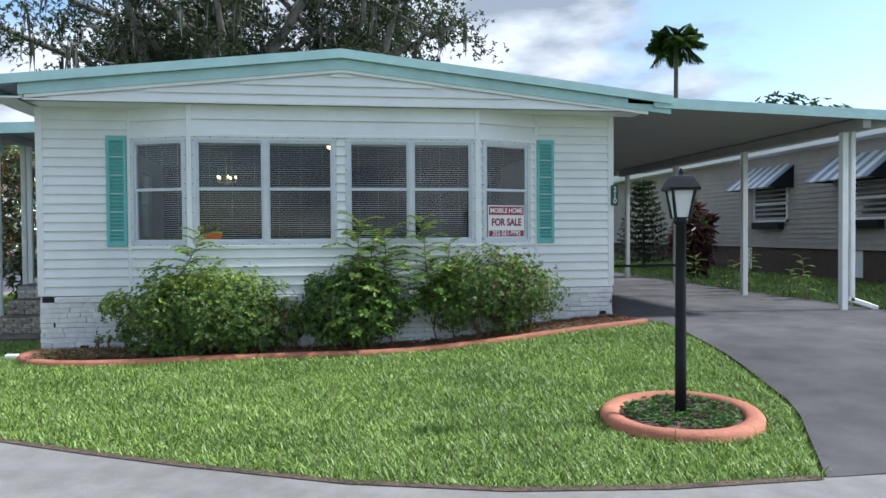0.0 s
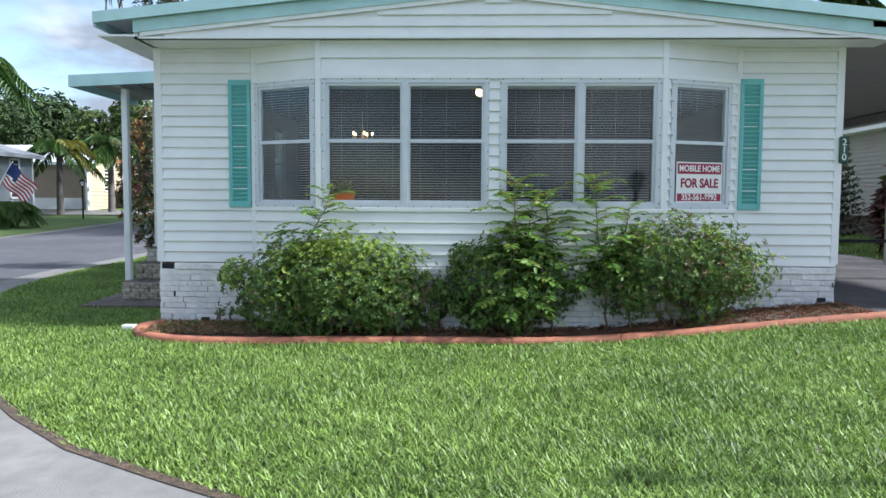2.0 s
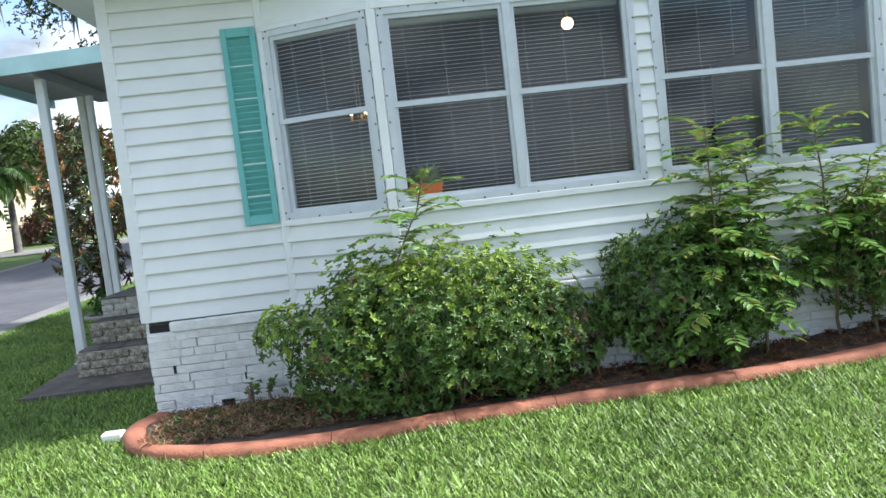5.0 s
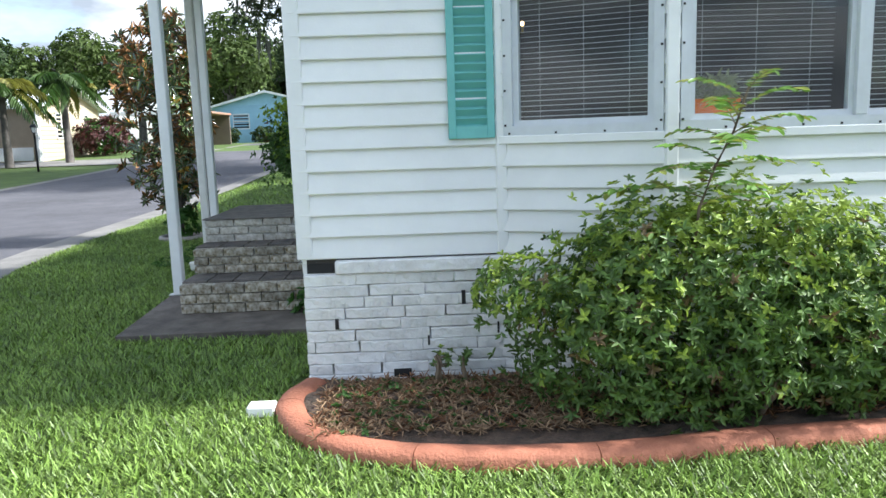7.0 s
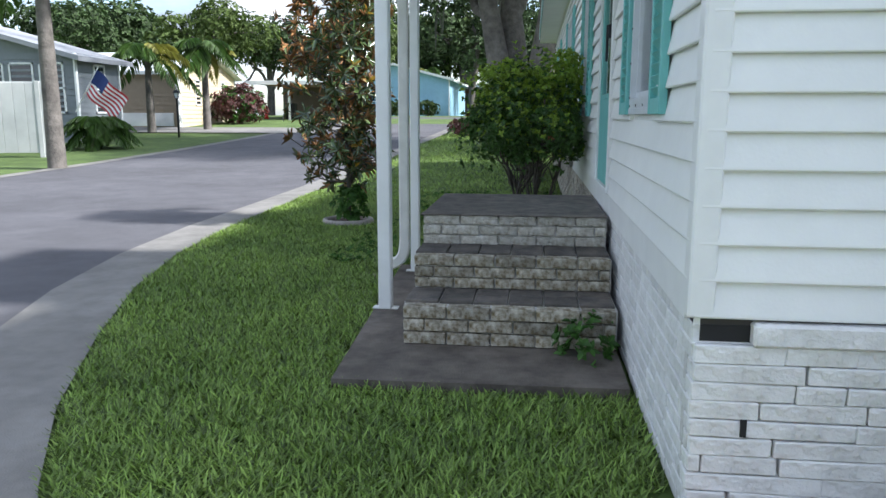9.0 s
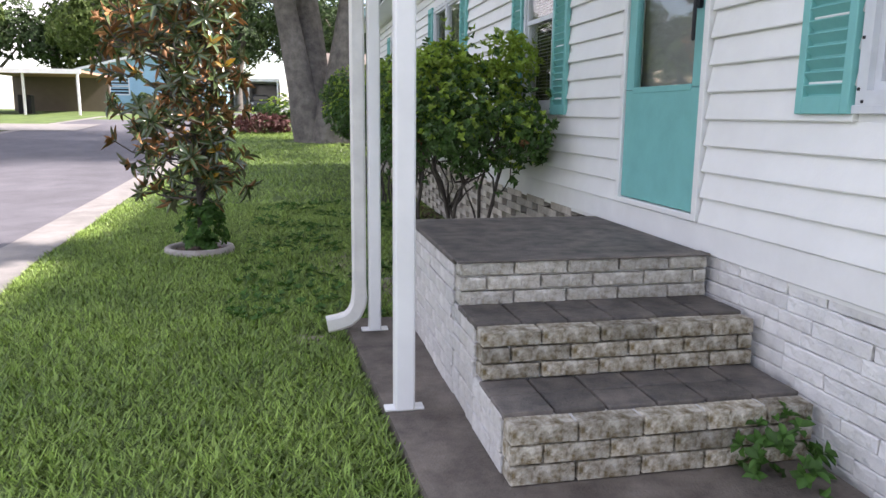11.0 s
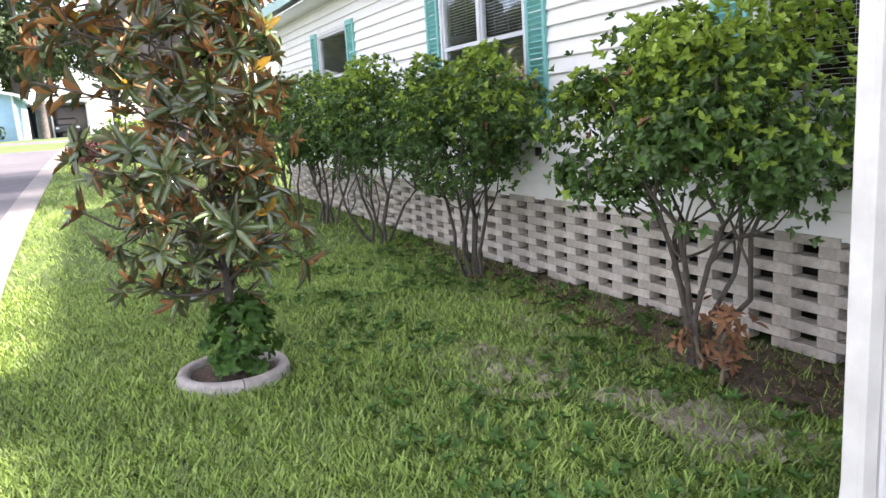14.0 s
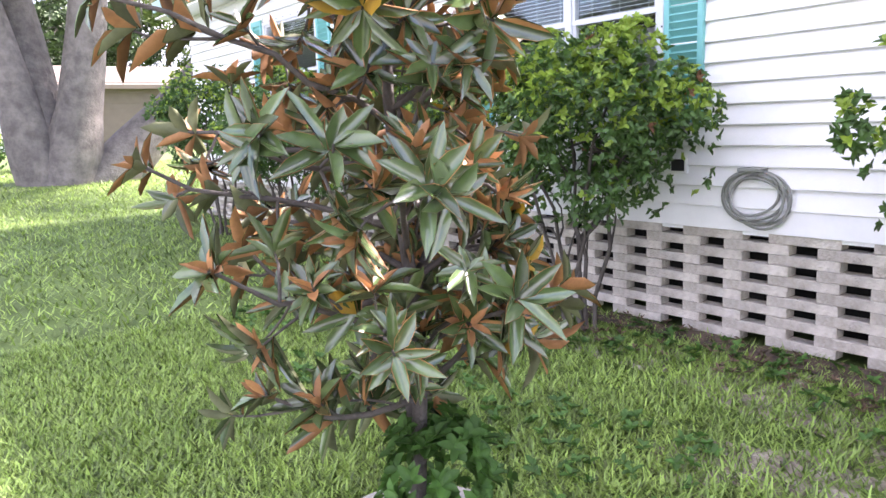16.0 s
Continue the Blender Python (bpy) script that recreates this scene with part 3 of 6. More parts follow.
add_box(bm, -0.035, 0.035, -0.035, 0.035, -0.05, 0.42, Matrix.Translation((7.32, 9.395, gz(7.3, 9.4) + 0.15)) @ Matrix.Rotation(radians(108), 4, "Y"), 0.01)
part("spout_foot", bm, M_TRIM, carport)
shed = empty("utility_room")
tagged(shed, "dark screened utility room at the end of the carport", "shed")
part("wall", box(XR + 0.03, 6.95, 17.4, 20.2, 0.3, 2.9), M_SCREEN, shed)
part("kick_panel", box(4.0, 6.9, 17.36, 17.395, gz(5, 17), gz(5, 17) + 0.45, 0.01), M_TRIM, shed)
part("door_frame", box(5.0, 5.06, 17.36, 17.395, 0.8, 2.7), M_TRIM, shed)

# number plate, pipe rail by the corner
plate = part("number_plate", box(XR - 0.02, XR + 0.075, YF - 0.05, YF - 0.03, 1.72, 1.99, 0.012), M_NUMBER)
tagged(plate, "dark green vertical house number plate reading 210", "number plate")


def text(name, body, size, m, material, parent, extrude=0.0015, xscale=1.0, bold=0.0):
    cu = bpy.data.curves.new(name, "FONT")
    cu.offset = bold
    cu.body, cu.size, cu.extrude, cu.align_x, cu.align_y = body, size, extrude, "CENTER", "CENTER"
    ob = new(name, cu)
    dg = bpy.context.evaluated_depsgraph_get()
    me = bpy.data.meshes.new_from_object(ob.evaluated_get(dg))
    bpy.data.objects.remove(ob)
    me.materials.clear()
    me.materials.append(material)
    me.transform(Matrix.Diagonal((xscale, 1, 1, 1)))
    me.transform(m)
    o2 = new(name, me)
    o2.parent = parent
    return o2


for i, ch in enumerate("210"):
    text("numeral", ch, 0.095, Matrix.Translation((XR + 0.028, YF - 0.052, 1.93 - i * 0.075)) @ Matrix.Rotation(radians(90), 4, "X"), M_WHITE, plate)

# ---- sale sign in the bay's angled window ----
m_sign, _ = wall_frame(D, E)
sign = part("sale_sign", box(0.155, 0.715, -0.0005, 0.0065, 1.315, 1.72, 0.0, m_sign), M_WHITE)
tagged(sign, "red and white mobile home for sale sign in the window", "sign")
part("sign_band", box(0.168, 0.702, 0.0065, 0.0080, 1.60, 1.705, 0.0, m_sign), M_RED, sign)
part("sign_band", box(0.168, 0.702, 0.0065, 0.0080, 1.33, 1.405, 0.0, m_sign), M_RED, sign)
face = m_sign @ Matrix.Translation((0.435, 0.0085, 0)) @ Matrix.Rotation(radians(90), 4, "X")
text("lettering", "MOBILE HOME", 0.085, face @ Matrix.Translation((0, 1.652, 0)), M_WHITE, sign, xscale=0.90, bold=0.002)
text("lettering", "FOR SALE", 0.125, face @ Matrix.Translation((0, 1.505, 0)), M_RED, sign, xscale=0.86, bold=0.004)
text("lettering", "352-561-8892", 0.083, face @ Matrix.Translation((0, 1.367, 0)), M_WHITE, sign, xscale=0.93, bold=0.002)

# ---- things inside the front room ----
shelf = part("window_shelf", box(-1.34, 1.93, 9.145, 9.24, 1.262, 1.29, 0.004), M_TRIM)
tagged(shelf, "white window shelf along the inside of the bay", "shelf")
planter = empty("planter", (-1.165, 9.178, 1.29))
tagged(planter, "orange rectangular planter with a variegated plant inside the window", "planter")
bm = bmesh.new()
for z, k in ((0.0, 0.9), (0.08, 1.0), (0.085, 1.06), (0.10, 1.06), (0.10, 0.96), (0.07, 0.94)):
    ringv = [bm.verts.new((sx * 0.105 * k, sy * 0.034 * k, z)) for sx, sy in ((-1, -1), (1, -1), (1, 1), (-1, 1))]
    if z or len(bm.verts) > 4:
        for q in range(4):
            bm.faces.new((last[q], last[(q + 1) % 4], ringv[(q + 1) % 4], ringv[q]))
    else:
        bm.faces.new(ringv[::-1])
    last = ringv
bm.faces.new(last)
part("pot", bm, M_ORANGE, planter)


def chandelier(x, y, z, n, r):
    th = empty("chandelier", (x, y, z))
    tagged(th, "brass chandelier with small lit warm bulbs", "ceiling lamp")
    bm = bmesh.new()
    bmesh.ops.create_cone(bm, segments=10, radius1=0.03, radius2=0.015, depth=0.16, cap_ends=True)
    add_box(bm, -0.006, 0.006, -0.006, 0.006, 0.0, 2.74 - z)
    part("stem", bm, M_BRASS, th)
    for i in range(n):
        a = 2 * math.pi * i / n
        bm = bmesh.new()
        add_box(bm, 0, r, -0.006, 0.006, -0.04, -0.028, Matrix.Rotation(a, 4, "Z"))
        add_box(bm, r - 0.012, r + 0.012, -0.012, 0.012, -0.04, 0.03, Matrix.Rotation(a, 4, "Z"))
        part("arm", bm, M_BRASS, th)
        bm = bmesh.new()
        bmesh.ops.create_uvsphere(bm, u_segments=10, v_segments=8, radius=0.018, matrix=Matrix.Translation((r * math.cos(a), r * math.sin(a), 0.055)) @ Matrix.Diagonal((1, 1, 1.5, 1)))
        part("bulb", bm, M_BULB, th)


chandelier(-1.6, 13.6, 2.33, 5, 0.16)
gl = empty("globe_lamp", (0.22, 10.4, 2.58))
tagged(gl, "small warm glass globe ceiling lamp", "ceiling lamp")
bm = bmesh.new()
bmesh.ops.create_uvsphere(bm, u_segments=16, v_segments=10, radius=0.05)
part("globe", bm, M_BULB, gl)
part("stem", box(-0.01, 0.01, -0.01, 0.01, 0.05, 0.16), M_BRASS, gl)

# ---- porch ----
slab = part("porch_slab", extrude_poly([(-4.56, 10.40), (XL - 0.03, 10.43), (XL - 0.03, 13.08), (-4.70, 13.08)], -0.12, 0.045), M_SLAB)
tagged(slab, "weathered grey concrete slab under the porch steps", "slab", kind="structure")
steps = empty("porch_steps", (0, 0, 0))
tagged(steps, "mossy white-painted brick porch steps with dark treads", "steps")
XS = -4.32
part("core", box(XS + 0.02, XL - 0.03, 11.00, 11.75, 0.0, 0.25), M_MORTAR, steps)
part("core", box(XS + 0.02, XL - 0.03, 11.38, 11.75, 0.25, 0.445), M_MORTAR, steps)
part("core", box(XS + 0.02, XL - 0.03, 11.74, 12.93, 0.0, 0.63), M_MORTAR, steps)
M_TREAD = mat("dark_tread", (0.19, 0.165, 0.145), 0.75, 0.3, 9.0, 0.5, 90, stain=0.35, island=0.2, second=(0.085, 0.08, 0.075))
M_MOSSB = mat("mossy_brick", (0.74, 0.70, 0.60), 0.85, 0.3, 24.0, 0.8, 80, second=(0.20, 0.145, 0.06), island=0.35, stain=0.4)
M_WORNB = mat("worn_painted_brick", (0.72, 0.70, 0.65), 0.85, 0.3, 22.0, 0.8, 80, second=(0.40, 0.36, 0.28), island=0.2, stain=0.25)
M_PAINTB = mat("porch_painted_brick", (0.72, 0.70, 0.68), 0.75, 0.2, 9.0, 0.9, 45, stain=0.15, island=0.06, second=(0.62, 0.60, 0.57))
rnd = random.Random(5)
BR = {}


def brick(lx, ly, lz, material, key):
    """Shared brick mesh: slightly rounded, uneven box."""
    k = (round(lx, 2), round(ly, 3), round(lz, 3), key, rnd.randint(0, 2))
    if k not in BR:
        bm = box(-lx / 2, lx / 2, -ly / 2, ly / 2, -lz / 2, lz / 2)
        for v in bm.verts:
            v.co += Vector([rnd.uniform(-0.0025, 0.0025) for _ in range(3)])
        bmesh.ops.bevel(bm, geom=bm.edges[:], offset=0.004, segments=1, affect="EDGES", profile=0.5)
        me = bpy.data.meshes.new("brick")
        bm.to_mesh(me)
        bm.free()
        me.materials.append(material)
        BR[k] = me
    return BR[k]


def lay(parent, p, q, z0, courses, ch, length, depth, material, key, joint=0.008, out=0.0, skip=None, shift=0.5, vary=0.0):
    """Brick courses on the wall p to q, each brick an object; skip(u, z) leaves one out."""
    m, ln = wall_frame(p, q)
    for c in range(courses):
        u = -length * shift if c % 2 else 0.0
        z = z0 + ch * (c + 0.5)
        while u < ln - 0.01:
            L = length * (1 + rnd.uniform(-vary, vary)) if vary else length
            a, b = max(0.0, u), min(ln, u + L)
            u += L
            if b - a < 0.03 or (skip and skip((a + b) / 2, z, rnd)):
                continue
            me = brick(round((b - a - joint) / 0.02) * 0.02 if vary else b - a - joint, depth, ch - joint, material, key)
            ob = new("brick", me)
            ob.parent = parent
            ob.matrix_local = m @ Matrix.Translation(((a + b) / 2, out - depth / 2 + rnd.uniform(-0.002, 0.003), z)) @ Matrix.Rotation(rnd.uniform(-0.008, 0.008), 4, "Z")


for y, z, h in ((10.97, 0.045, 0.0705), (11.35, 0.268, 0.064), (11.715, 0.462, 0.0625)):
    lay(steps, (XS, y), (XL - 0.035, y), z, 3, h, 0.235, 0.09, M_MOSSB if z < 0.4 else M_WORNB, "moss" if z < 0.4 else "worn")
# tread tiles, two rows deep
for y0, y1, z in ((10.965, 11.37, 0.262), (11.345, 11.735, 0.462)):
    for r in range(2):
        ya = y0 + 0.088 + (y1 - y0 - 0.088) * r / 2
        yb = y0 + 0.088 + (y1 - y0 - 0.088) * (r + 1) / 2
        for i in range(6):
            a = XS - 0.005 + (XL - 0.03 - XS) * i / 6
            b = a + (XL - 0.03 - XS) / 6
            part("tread_tile", box(a + 0.004, b - 0.004, ya + 0.003, yb - 0.003, z - 0.02, z + 0.004 + 0.003 * rnd.random(), 0.004), M_TREAD, steps)
bm = box(XS - 0.012, XL - 0.03, 11.79, 12.955, 0.625, 0.652, 0.006)
part("landing_top", bm, M_TREAD, steps, "dark grey concrete landing top")
part("landing_nose", box(XS - 0.012, XL - 0.03, 11.70, 11.787, 0.645, 0.656, 0.004), M_TREAD, steps)
# painted side towards the lawn
lay(steps, (XS, 12.945), (XS, 11.81), 0.045, 9, 0.0653, 0.25, 0.09, M_PAINTB, "paint", 0.003, 0.004, None, 0.5, 0.12)
lay(steps, (XS, 11.81), (XS, 11.45), 0.045, 6, 0.0683, 0.25, 0.09, M_PAINTB, "paint", 0.003, 0.002)
lay(steps, (XS, 11.45), (XS, 11.06), 0.045, 3, 0.0705, 0.25, 0.09, M_PAINTB, "paint", 0.003, 0.003)
M_SPOUT = mat("downspout_paint", (0.76, 0.75, 0.71), 0.45, 0.12, 7.0, stain=0.15)
# awning on two posts with a downspout
awn = empty("porch_awning")
tagged(awn, "flat mint-edged porch awning on two white posts", "awning")
bm = bmesh.new()
v = [bm.verts.new((x, y, z - t)) for t in (0.0, 0.05) for x, y, z in ((XL, 11.42, 3.02), (-5.13, 11.42, 2.93), (-5.13, 13.4, 2.93), (XL, 13.4, 3.02))]
for f in ((0, 1, 2, 3), (7, 6, 5, 4), (0, 4, 5, 1), (1, 5, 6, 2), (2, 6, 7, 3), (3, 7, 4, 0)):
    bm.faces.new([v[i] for i in f])
bmesh.ops.recalc_face_normals(bm, faces=bm.faces)
# canopy takes the grey with underside shade in it
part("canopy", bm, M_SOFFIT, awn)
bm = bmesh.new()
v = [bm.verts.new((x, y, z - t)) for t in (-0.012, 0.14) for x, y, z in ((XL, 11.39, 3.02), (-5.17, 11.39, 2.93), (-5.17, 11.418, 2.93), (XL, 11.418, 3.02))]
for f in ((0, 1, 2, 3), (7, 6, 5, 4), (0, 4, 5, 1), (1, 5, 6, 2), (2, 6, 7, 3), (3, 7, 4, 0)):
    bm.faces.new([v[i] for i in f])
bmesh.ops.recalc_face_normals(bm, faces=bm.faces)
part("fascia", bm, M_MINT2, awn)
part("fascia", box(-5.175, -5.14, 11.42, 13.4, 2.79, 2.945, 0.004), M_MINT2, awn)
part("beam", box(-4.63, -4.51, 11.45, 13.35, 2.80, 2.90, 0.004), M_SOFFIT, awn)
for x, y, r in ((-4.555, 11.69, 0.041), (-4.545, 12.835, 0.034)):
    bm = bmesh.new()
    add_box(bm, x - r, x + r, y - r, y + r, 0.045, 2.82, None, 0.008)
    add_box(bm, x - r - 0.04, x + r + 0.04, y - 0.03, y + 0.03, 0.045, 0.055, None, 0.002)
    part("post", bm, M_TRIM, awn)
spout = [(-4.63, 2.8), (-4.63, 0.30), (-4.63, 0.24), (-4.638, 0.19), (-4.66, 0.145), (-4.695, 0.115), (-4.74, 0.10), (-4.81, 0.088)]
bm = bmesh.new()
prev = None
for i, (x, z) in enumerate(spout):
    x0, z0 = spout[max(0, i - 1)]
    x1, z1 = spout[min(len(spout) - 1, i + 1)]
    d = Vector((x1 - x0, 0, z1 - z0)).normalized()
    side = Vector((-d.z, 0, d.x))
    k = 1.12 if i >= 2 else 1.0
    loop = [bm.verts.new(Vector((x, 12.833, z)) + side * (u * 0.038 * k) + Vector((0, v * 0.032 * k, 0))) for u, v in ((-1, -0.7), (-0.7, -1), (0.7, -1), (1, -0.7), (1, 0.7), (0.7, 1), (-0.7, 1), (-1, 0.7))]
    if prev:
        for j in range(8):
            bm.faces.new((prev[j], prev[(j + 1) % 8], loop[(j + 1) % 8], loop[j]))
    prev = loop
bmesh.ops.recalc_face_normals(bm, faces=bm.faces)
part("downspout", bm, M_SPOUT, awn, "white metal downspout with a curved foot")

# ---- lamp post in its ring ----
LXY = (2.66, 5.07)
lamp = empty("lamp_post", (*LXY, gz(*LXY)))
tagged(lamp, "black metal garden lamp post with a frosted lantern", "lamp post")


def lathe(name, prof, n, material, parent, rot=0.0, smooth_it=True):
    bm = bmesh.new()
    rings = [[bm.verts.new((r * math.cos(rot + 2 * math.pi * i / n), r * math.sin(rot + 2 * math.pi * i / n), z)) for i in range(n)] for r, z in prof]
    for a, b in zip(rings, rings[1:]):
        for i in range(n):
            f = bm.faces.new((a[i], a[(i + 1) % n], b[(i + 1) % n], b[i]))
            f.smooth = smooth_it
    bm.faces.new(rings[0][::-1])
    bm.faces.new(rings[-1])
    return part(name, bm, material, parent)


lathe("pole", [(0.041, -0.05), (0.039, 0.4), (0.037, 1.0), (0.036, 1.38), (0.05, 1.385), (0.05, 1.42), (0.03, 1.43)], 16, M_BLACK, lamp)
M_LENS = mat("frosted_lens", (0.75, 0.76, 0.74), 0.35, 0.05, 6)
lathe("lens", [(0.062, 1.43), (0.105, 1.62)], 4, M_LENS, lamp, radians(35), False)
bm = bmesh.new()
for i in range(4):
    a = radians(35) + math.pi / 2 * i
    p0, p1 = Vector((0.068 * math.cos(a), 0.068 * math.sin(a), 1.42)), Vector((0.112 * math.cos(a), 0.112 * math.sin(a), 1.625))
    mid, d = (p0 + p1) / 2, (p1 - p0)
    add_box(bm, -0.008, 0.008, -0.008, 0.008, -d.length / 2, d.length / 2, Matrix.Translation(mid) @ d.to_track_quat("Z", "Y").to_matrix().to_4x4())
part("lantern_frame", bm, M_BLACK, lamp)
lathe("lantern_roof", [(0.15, 1.615), (0.155, 1.635), (0.105, 1.70), (0.09, 1.715), (0.02, 1.73), (0.0145, 1.76), (0.004, 1.775)], 4, M_BLACK, lamp, radians(35), False)


def edging(name, pts, half, h, label, material, closed=False, n_seg=14, cut=0.002):
    """Poured edging: rounded section swept along pts, broken into lengths by joints."""
    th = empty(name)
    tagged(th, label, "edging")
    P = [Vector((x, y, 0)) for x, y in pts]
    dense = []
    m = len(P)
    rng = range(m if closed else m - 1)
    for i in rng:
        p0, p1, p2, p3 = (P[(i - 1) % m], P[i], P[(i + 1) % m], P[(i + 2) % m]) if closed else (P[max(0, i - 1)], P[i], P[i + 1], P[min(m - 1, i + 2)])
        for k in range(8):
            t = k / 8
            dense.append(0.5 * ((2 * p1) + (-p0 + p2) * t + (2 * p0 - 5 * p1 + 4 * p2 - p3) * t * t + (-p0 + 3 * p1 - 3 * p2 + p3) * t ** 3))
    dense.append(dense[0].copy() if closed else P[-1])
    per = max(2, len(dense) // n_seg)
    prof = [(-1.0, -0.5), (-0.95, 0.55), (-0.7, 0.9), (-0.2, 1.0), (0.3, 0.98), (0.75, 0.85), (0.97, 0.5), (1.0, -0.5)]
    i = 0
    while i < len(dense) - 1:
        j = min(len(dense) - 1, i + per)
        bm = bmesh.new()
        rows = []
        for k in range(i, j + 1):
            a, b = dense[max(0, k - 1)], dense[min(len(dense) - 1, k + 1)]
            if closed and k in (0, len(dense) - 1):
                a, b = dense[-2], dense[1]
            d = (b - a).normalized()
            nn = Vector((-d.y, d.x, 0))
            c = dense[k] + d * (cut if k == i else -cut if k == j else 0)
            g = gz(c.x, c.y)
            rows.append([bm.verts.new(c + nn * s * half + Vector((0, 0, g + w * h + 0.004 * noise.noise(c * 7 + nn * s)))) for s, w in prof])
        for r0, r1 in zip(rows, rows[1:]):
            for q in range(len(prof) - 1):
                f = bm.faces.new((r0[q], r0[q + 1], r1[q + 1], r1[q]))
                f.smooth = True
        bm.faces.new([bm.verts.new(v.co) for v in rows[0]])
        bm.faces.new([bm.verts.new(v.co) for v in rows[-1][::-1]])
        bmesh.ops.recalc_face_normals(bm, faces=bm.faces)
        part("edging_length", bm, material, th)
        i = j
    return th


circle = [(LXY[0] + 0.49 * math.cos(2 * math.pi * i / 12), LXY[1] + 0.49 * math.sin(2 * math.pi * i / 12)) for i in range(12)]
edging("edging_ring", circle, 0.07, 0.07, "terracotta concrete edging ring round the lamp post", M_TERRA, True, 6)
bed_line = [(-3.12, 9.36), (-3.20, 9.06), (-3.02, 8.68), (-2.6, 8.46), (-1.9, 8.40), (-1.2, 8.48), (-0.6, 8.51), (0.5, 8.53), (1.5, 8.53), (2.5, 8.55), (3.3, 8.58), (4.0, 8.66)]
edging("bed_edging", bed_line, 0.07, 0.06, "terracotta concrete edging along the front bed", M_TERRA, False, 11)


def mound(name, poly, lift, material, label, cat):
    """Bed surface inside an outline, slightly heaped and rough."""
    cx, cy = sum(p[0] for p in poly) / len(poly), sum(p[1] for p in poly) / len(poly)
    x0, x1 = min(p[0] for p in poly), max(p[0] for p in poly)
    y0, y1 = min(p[1] for p in poly), max(p[1] for p in poly)
    s = 0.05 if x1 - x0 > 2 else 0.03

    def inside(x, y):
        c = False
        for i in range(len(poly)):
            (ax, ay), (bx, by) = poly[i], poly[i - 1]
            if (ay > y) != (by > y) and x < (bx - ax) * (y - ay) / (by - ay) + ax:
                c = not c
        return c
    bm = bmesh.new()
    g = {}
    nx, ny = int((x1 - x0) / s) + 2, int((y1 - y0) / s) + 2
    for j in range(ny):
        for i in range(nx):
            x, y = x0 + i * s, y0 + j * s
            if inside(x, y):
                g[i, j] = bm.verts.new((x, y, gz(x, y) + lift + 0.02 * noise.noise(Vector((x * 6, y * 6, 0))) + 0.012 * noise.noise(Vector((x * 25, y * 25, 3)))))
    for (i, j) in list(g):
        if all(k in g for k in ((i + 1, j), (i, j + 1), (i + 1, j + 1))):
            bm.faces.new((g[i, j], g[i + 1, j], g[i + 1, j + 1], g[i, j + 1]))
    for f in bm.faces:
        f.smooth = True
    ob = part(name, bm, material)
    return tagged(ob, label, cat, kind="stuff")


mound("bed_mulch", bed_line + [(4.0, 9.45), (-3.2, 9.45)], 0.035, M_MULCH, "brown mulch and leaf litter in the front bed", "mulch")
mound("ring_soil", [(LXY[0] + 0.45 * math.cos(2 * math.pi * i / 24), LXY[1] + 0.45 * math.sin(2 * math.pi * i / 24)) for i in range(24)], 0.03, M_MULCH, "soil with small weeds inside the edging ring", "soil")
wb = part("white_block", box(-3.39, -3.26, 8.98, 9.07, 0.0, 0.055, 0.008), M_WHITE)
tagged(wb, "small white block lying on the lawn by the edging", "block")
# lattice and solid brick skirts come last
MAG = (-5.80, 15.67)
mring = [(MAG[0] + 0.27 * math.cos(2 * math.pi * i / 10), MAG[1] + 0.27 * math.sin(2 * math.pi * i / 10)) for i in range(10)]
M_PALE = mat("pale_concrete", (0.50, 0.46, 0.42), 0.85, 0.25, 12, 0.5, 80, stain=0.3)
edging("tree_ring", mring, 0.034, 0.058, "pale concrete ring round the young magnolia", M_PALE, True, 4)
mound("ring_mulch", [(MAG[0] + 0.25 * math.cos(2 * math.pi * i / 20), MAG[1] + 0.25 * math.sin(2 * math.pi * i / 20)) for i in range(20)], 0.02, M_MULCH, "brown mulch inside the magnolia ring", "mulch")

# wall things on the porch side
vent = part("wall_vent", box(uy(16.60), uy(16.48), 0.0, 0.03, 0.955, 1.055, 0.004, m_side), M_TRIM)
tagged(vent, "small square wall vent with a dark opening", "vent")
# no hole is cut: a black plate paints the shade inside the vent
part("opening", box(uy(16.585), uy(16.495), 0.028, 0.033, 0.97, 1.04, 0.0, m_side), M_DARK, vent)
hose = empty("garden_hose", (0, 0, 0))
tagged(hose, "coiled grey-green garden hose hung on the siding", "hose")
bm = bmesh.new()
for c in range(5):
    prev = None
    r0 = 0.145 + 0.02 * (c % 3)
    first = None
    for i in range(29):
        a = 2 * math.pi * i / 28
        rr = r0 * (1 + 0.06 * math.sin(2 * a + c))
        cu = Vector((uy(16.06) + rr * 1.05 * math.cos(a) + 0.01 * c, 0.035 + 0.012 * (c % 2) + 0.01 * math.sin(a * 3 + c), 0.86 + rr * 0.85 * math.sin(a) - 0.012 * c))
        rad = Vector((math.cos(a), 0, math.sin(a)))
        ring = [bm.verts.new(m_side @ (cu + rad * 0.008 * math.cos(k * math.pi / 3) + Vector((0, 0.010 * math.sin(k * math.pi / 3), 0)))) for k in range(6)]
        if prev:
            for k in range(6):
                f = bm.faces.new((prev[k], prev[(k + 1) % 6], ring[(k + 1) % 6], ring[k]))
                f.smooth = True
        prev = ring
M_HOSE = mat("hose_rubber", (0.24, 0.25, 0.225), 0.5, 0.1, 10)
part("coil", bm, M_HOSE, hose)
part("hanger", box(uy(16.13), uy(15.99), 0.0, 0.08, 0.98, 1.0, 0.004, m_side), M_HOSE, hose)

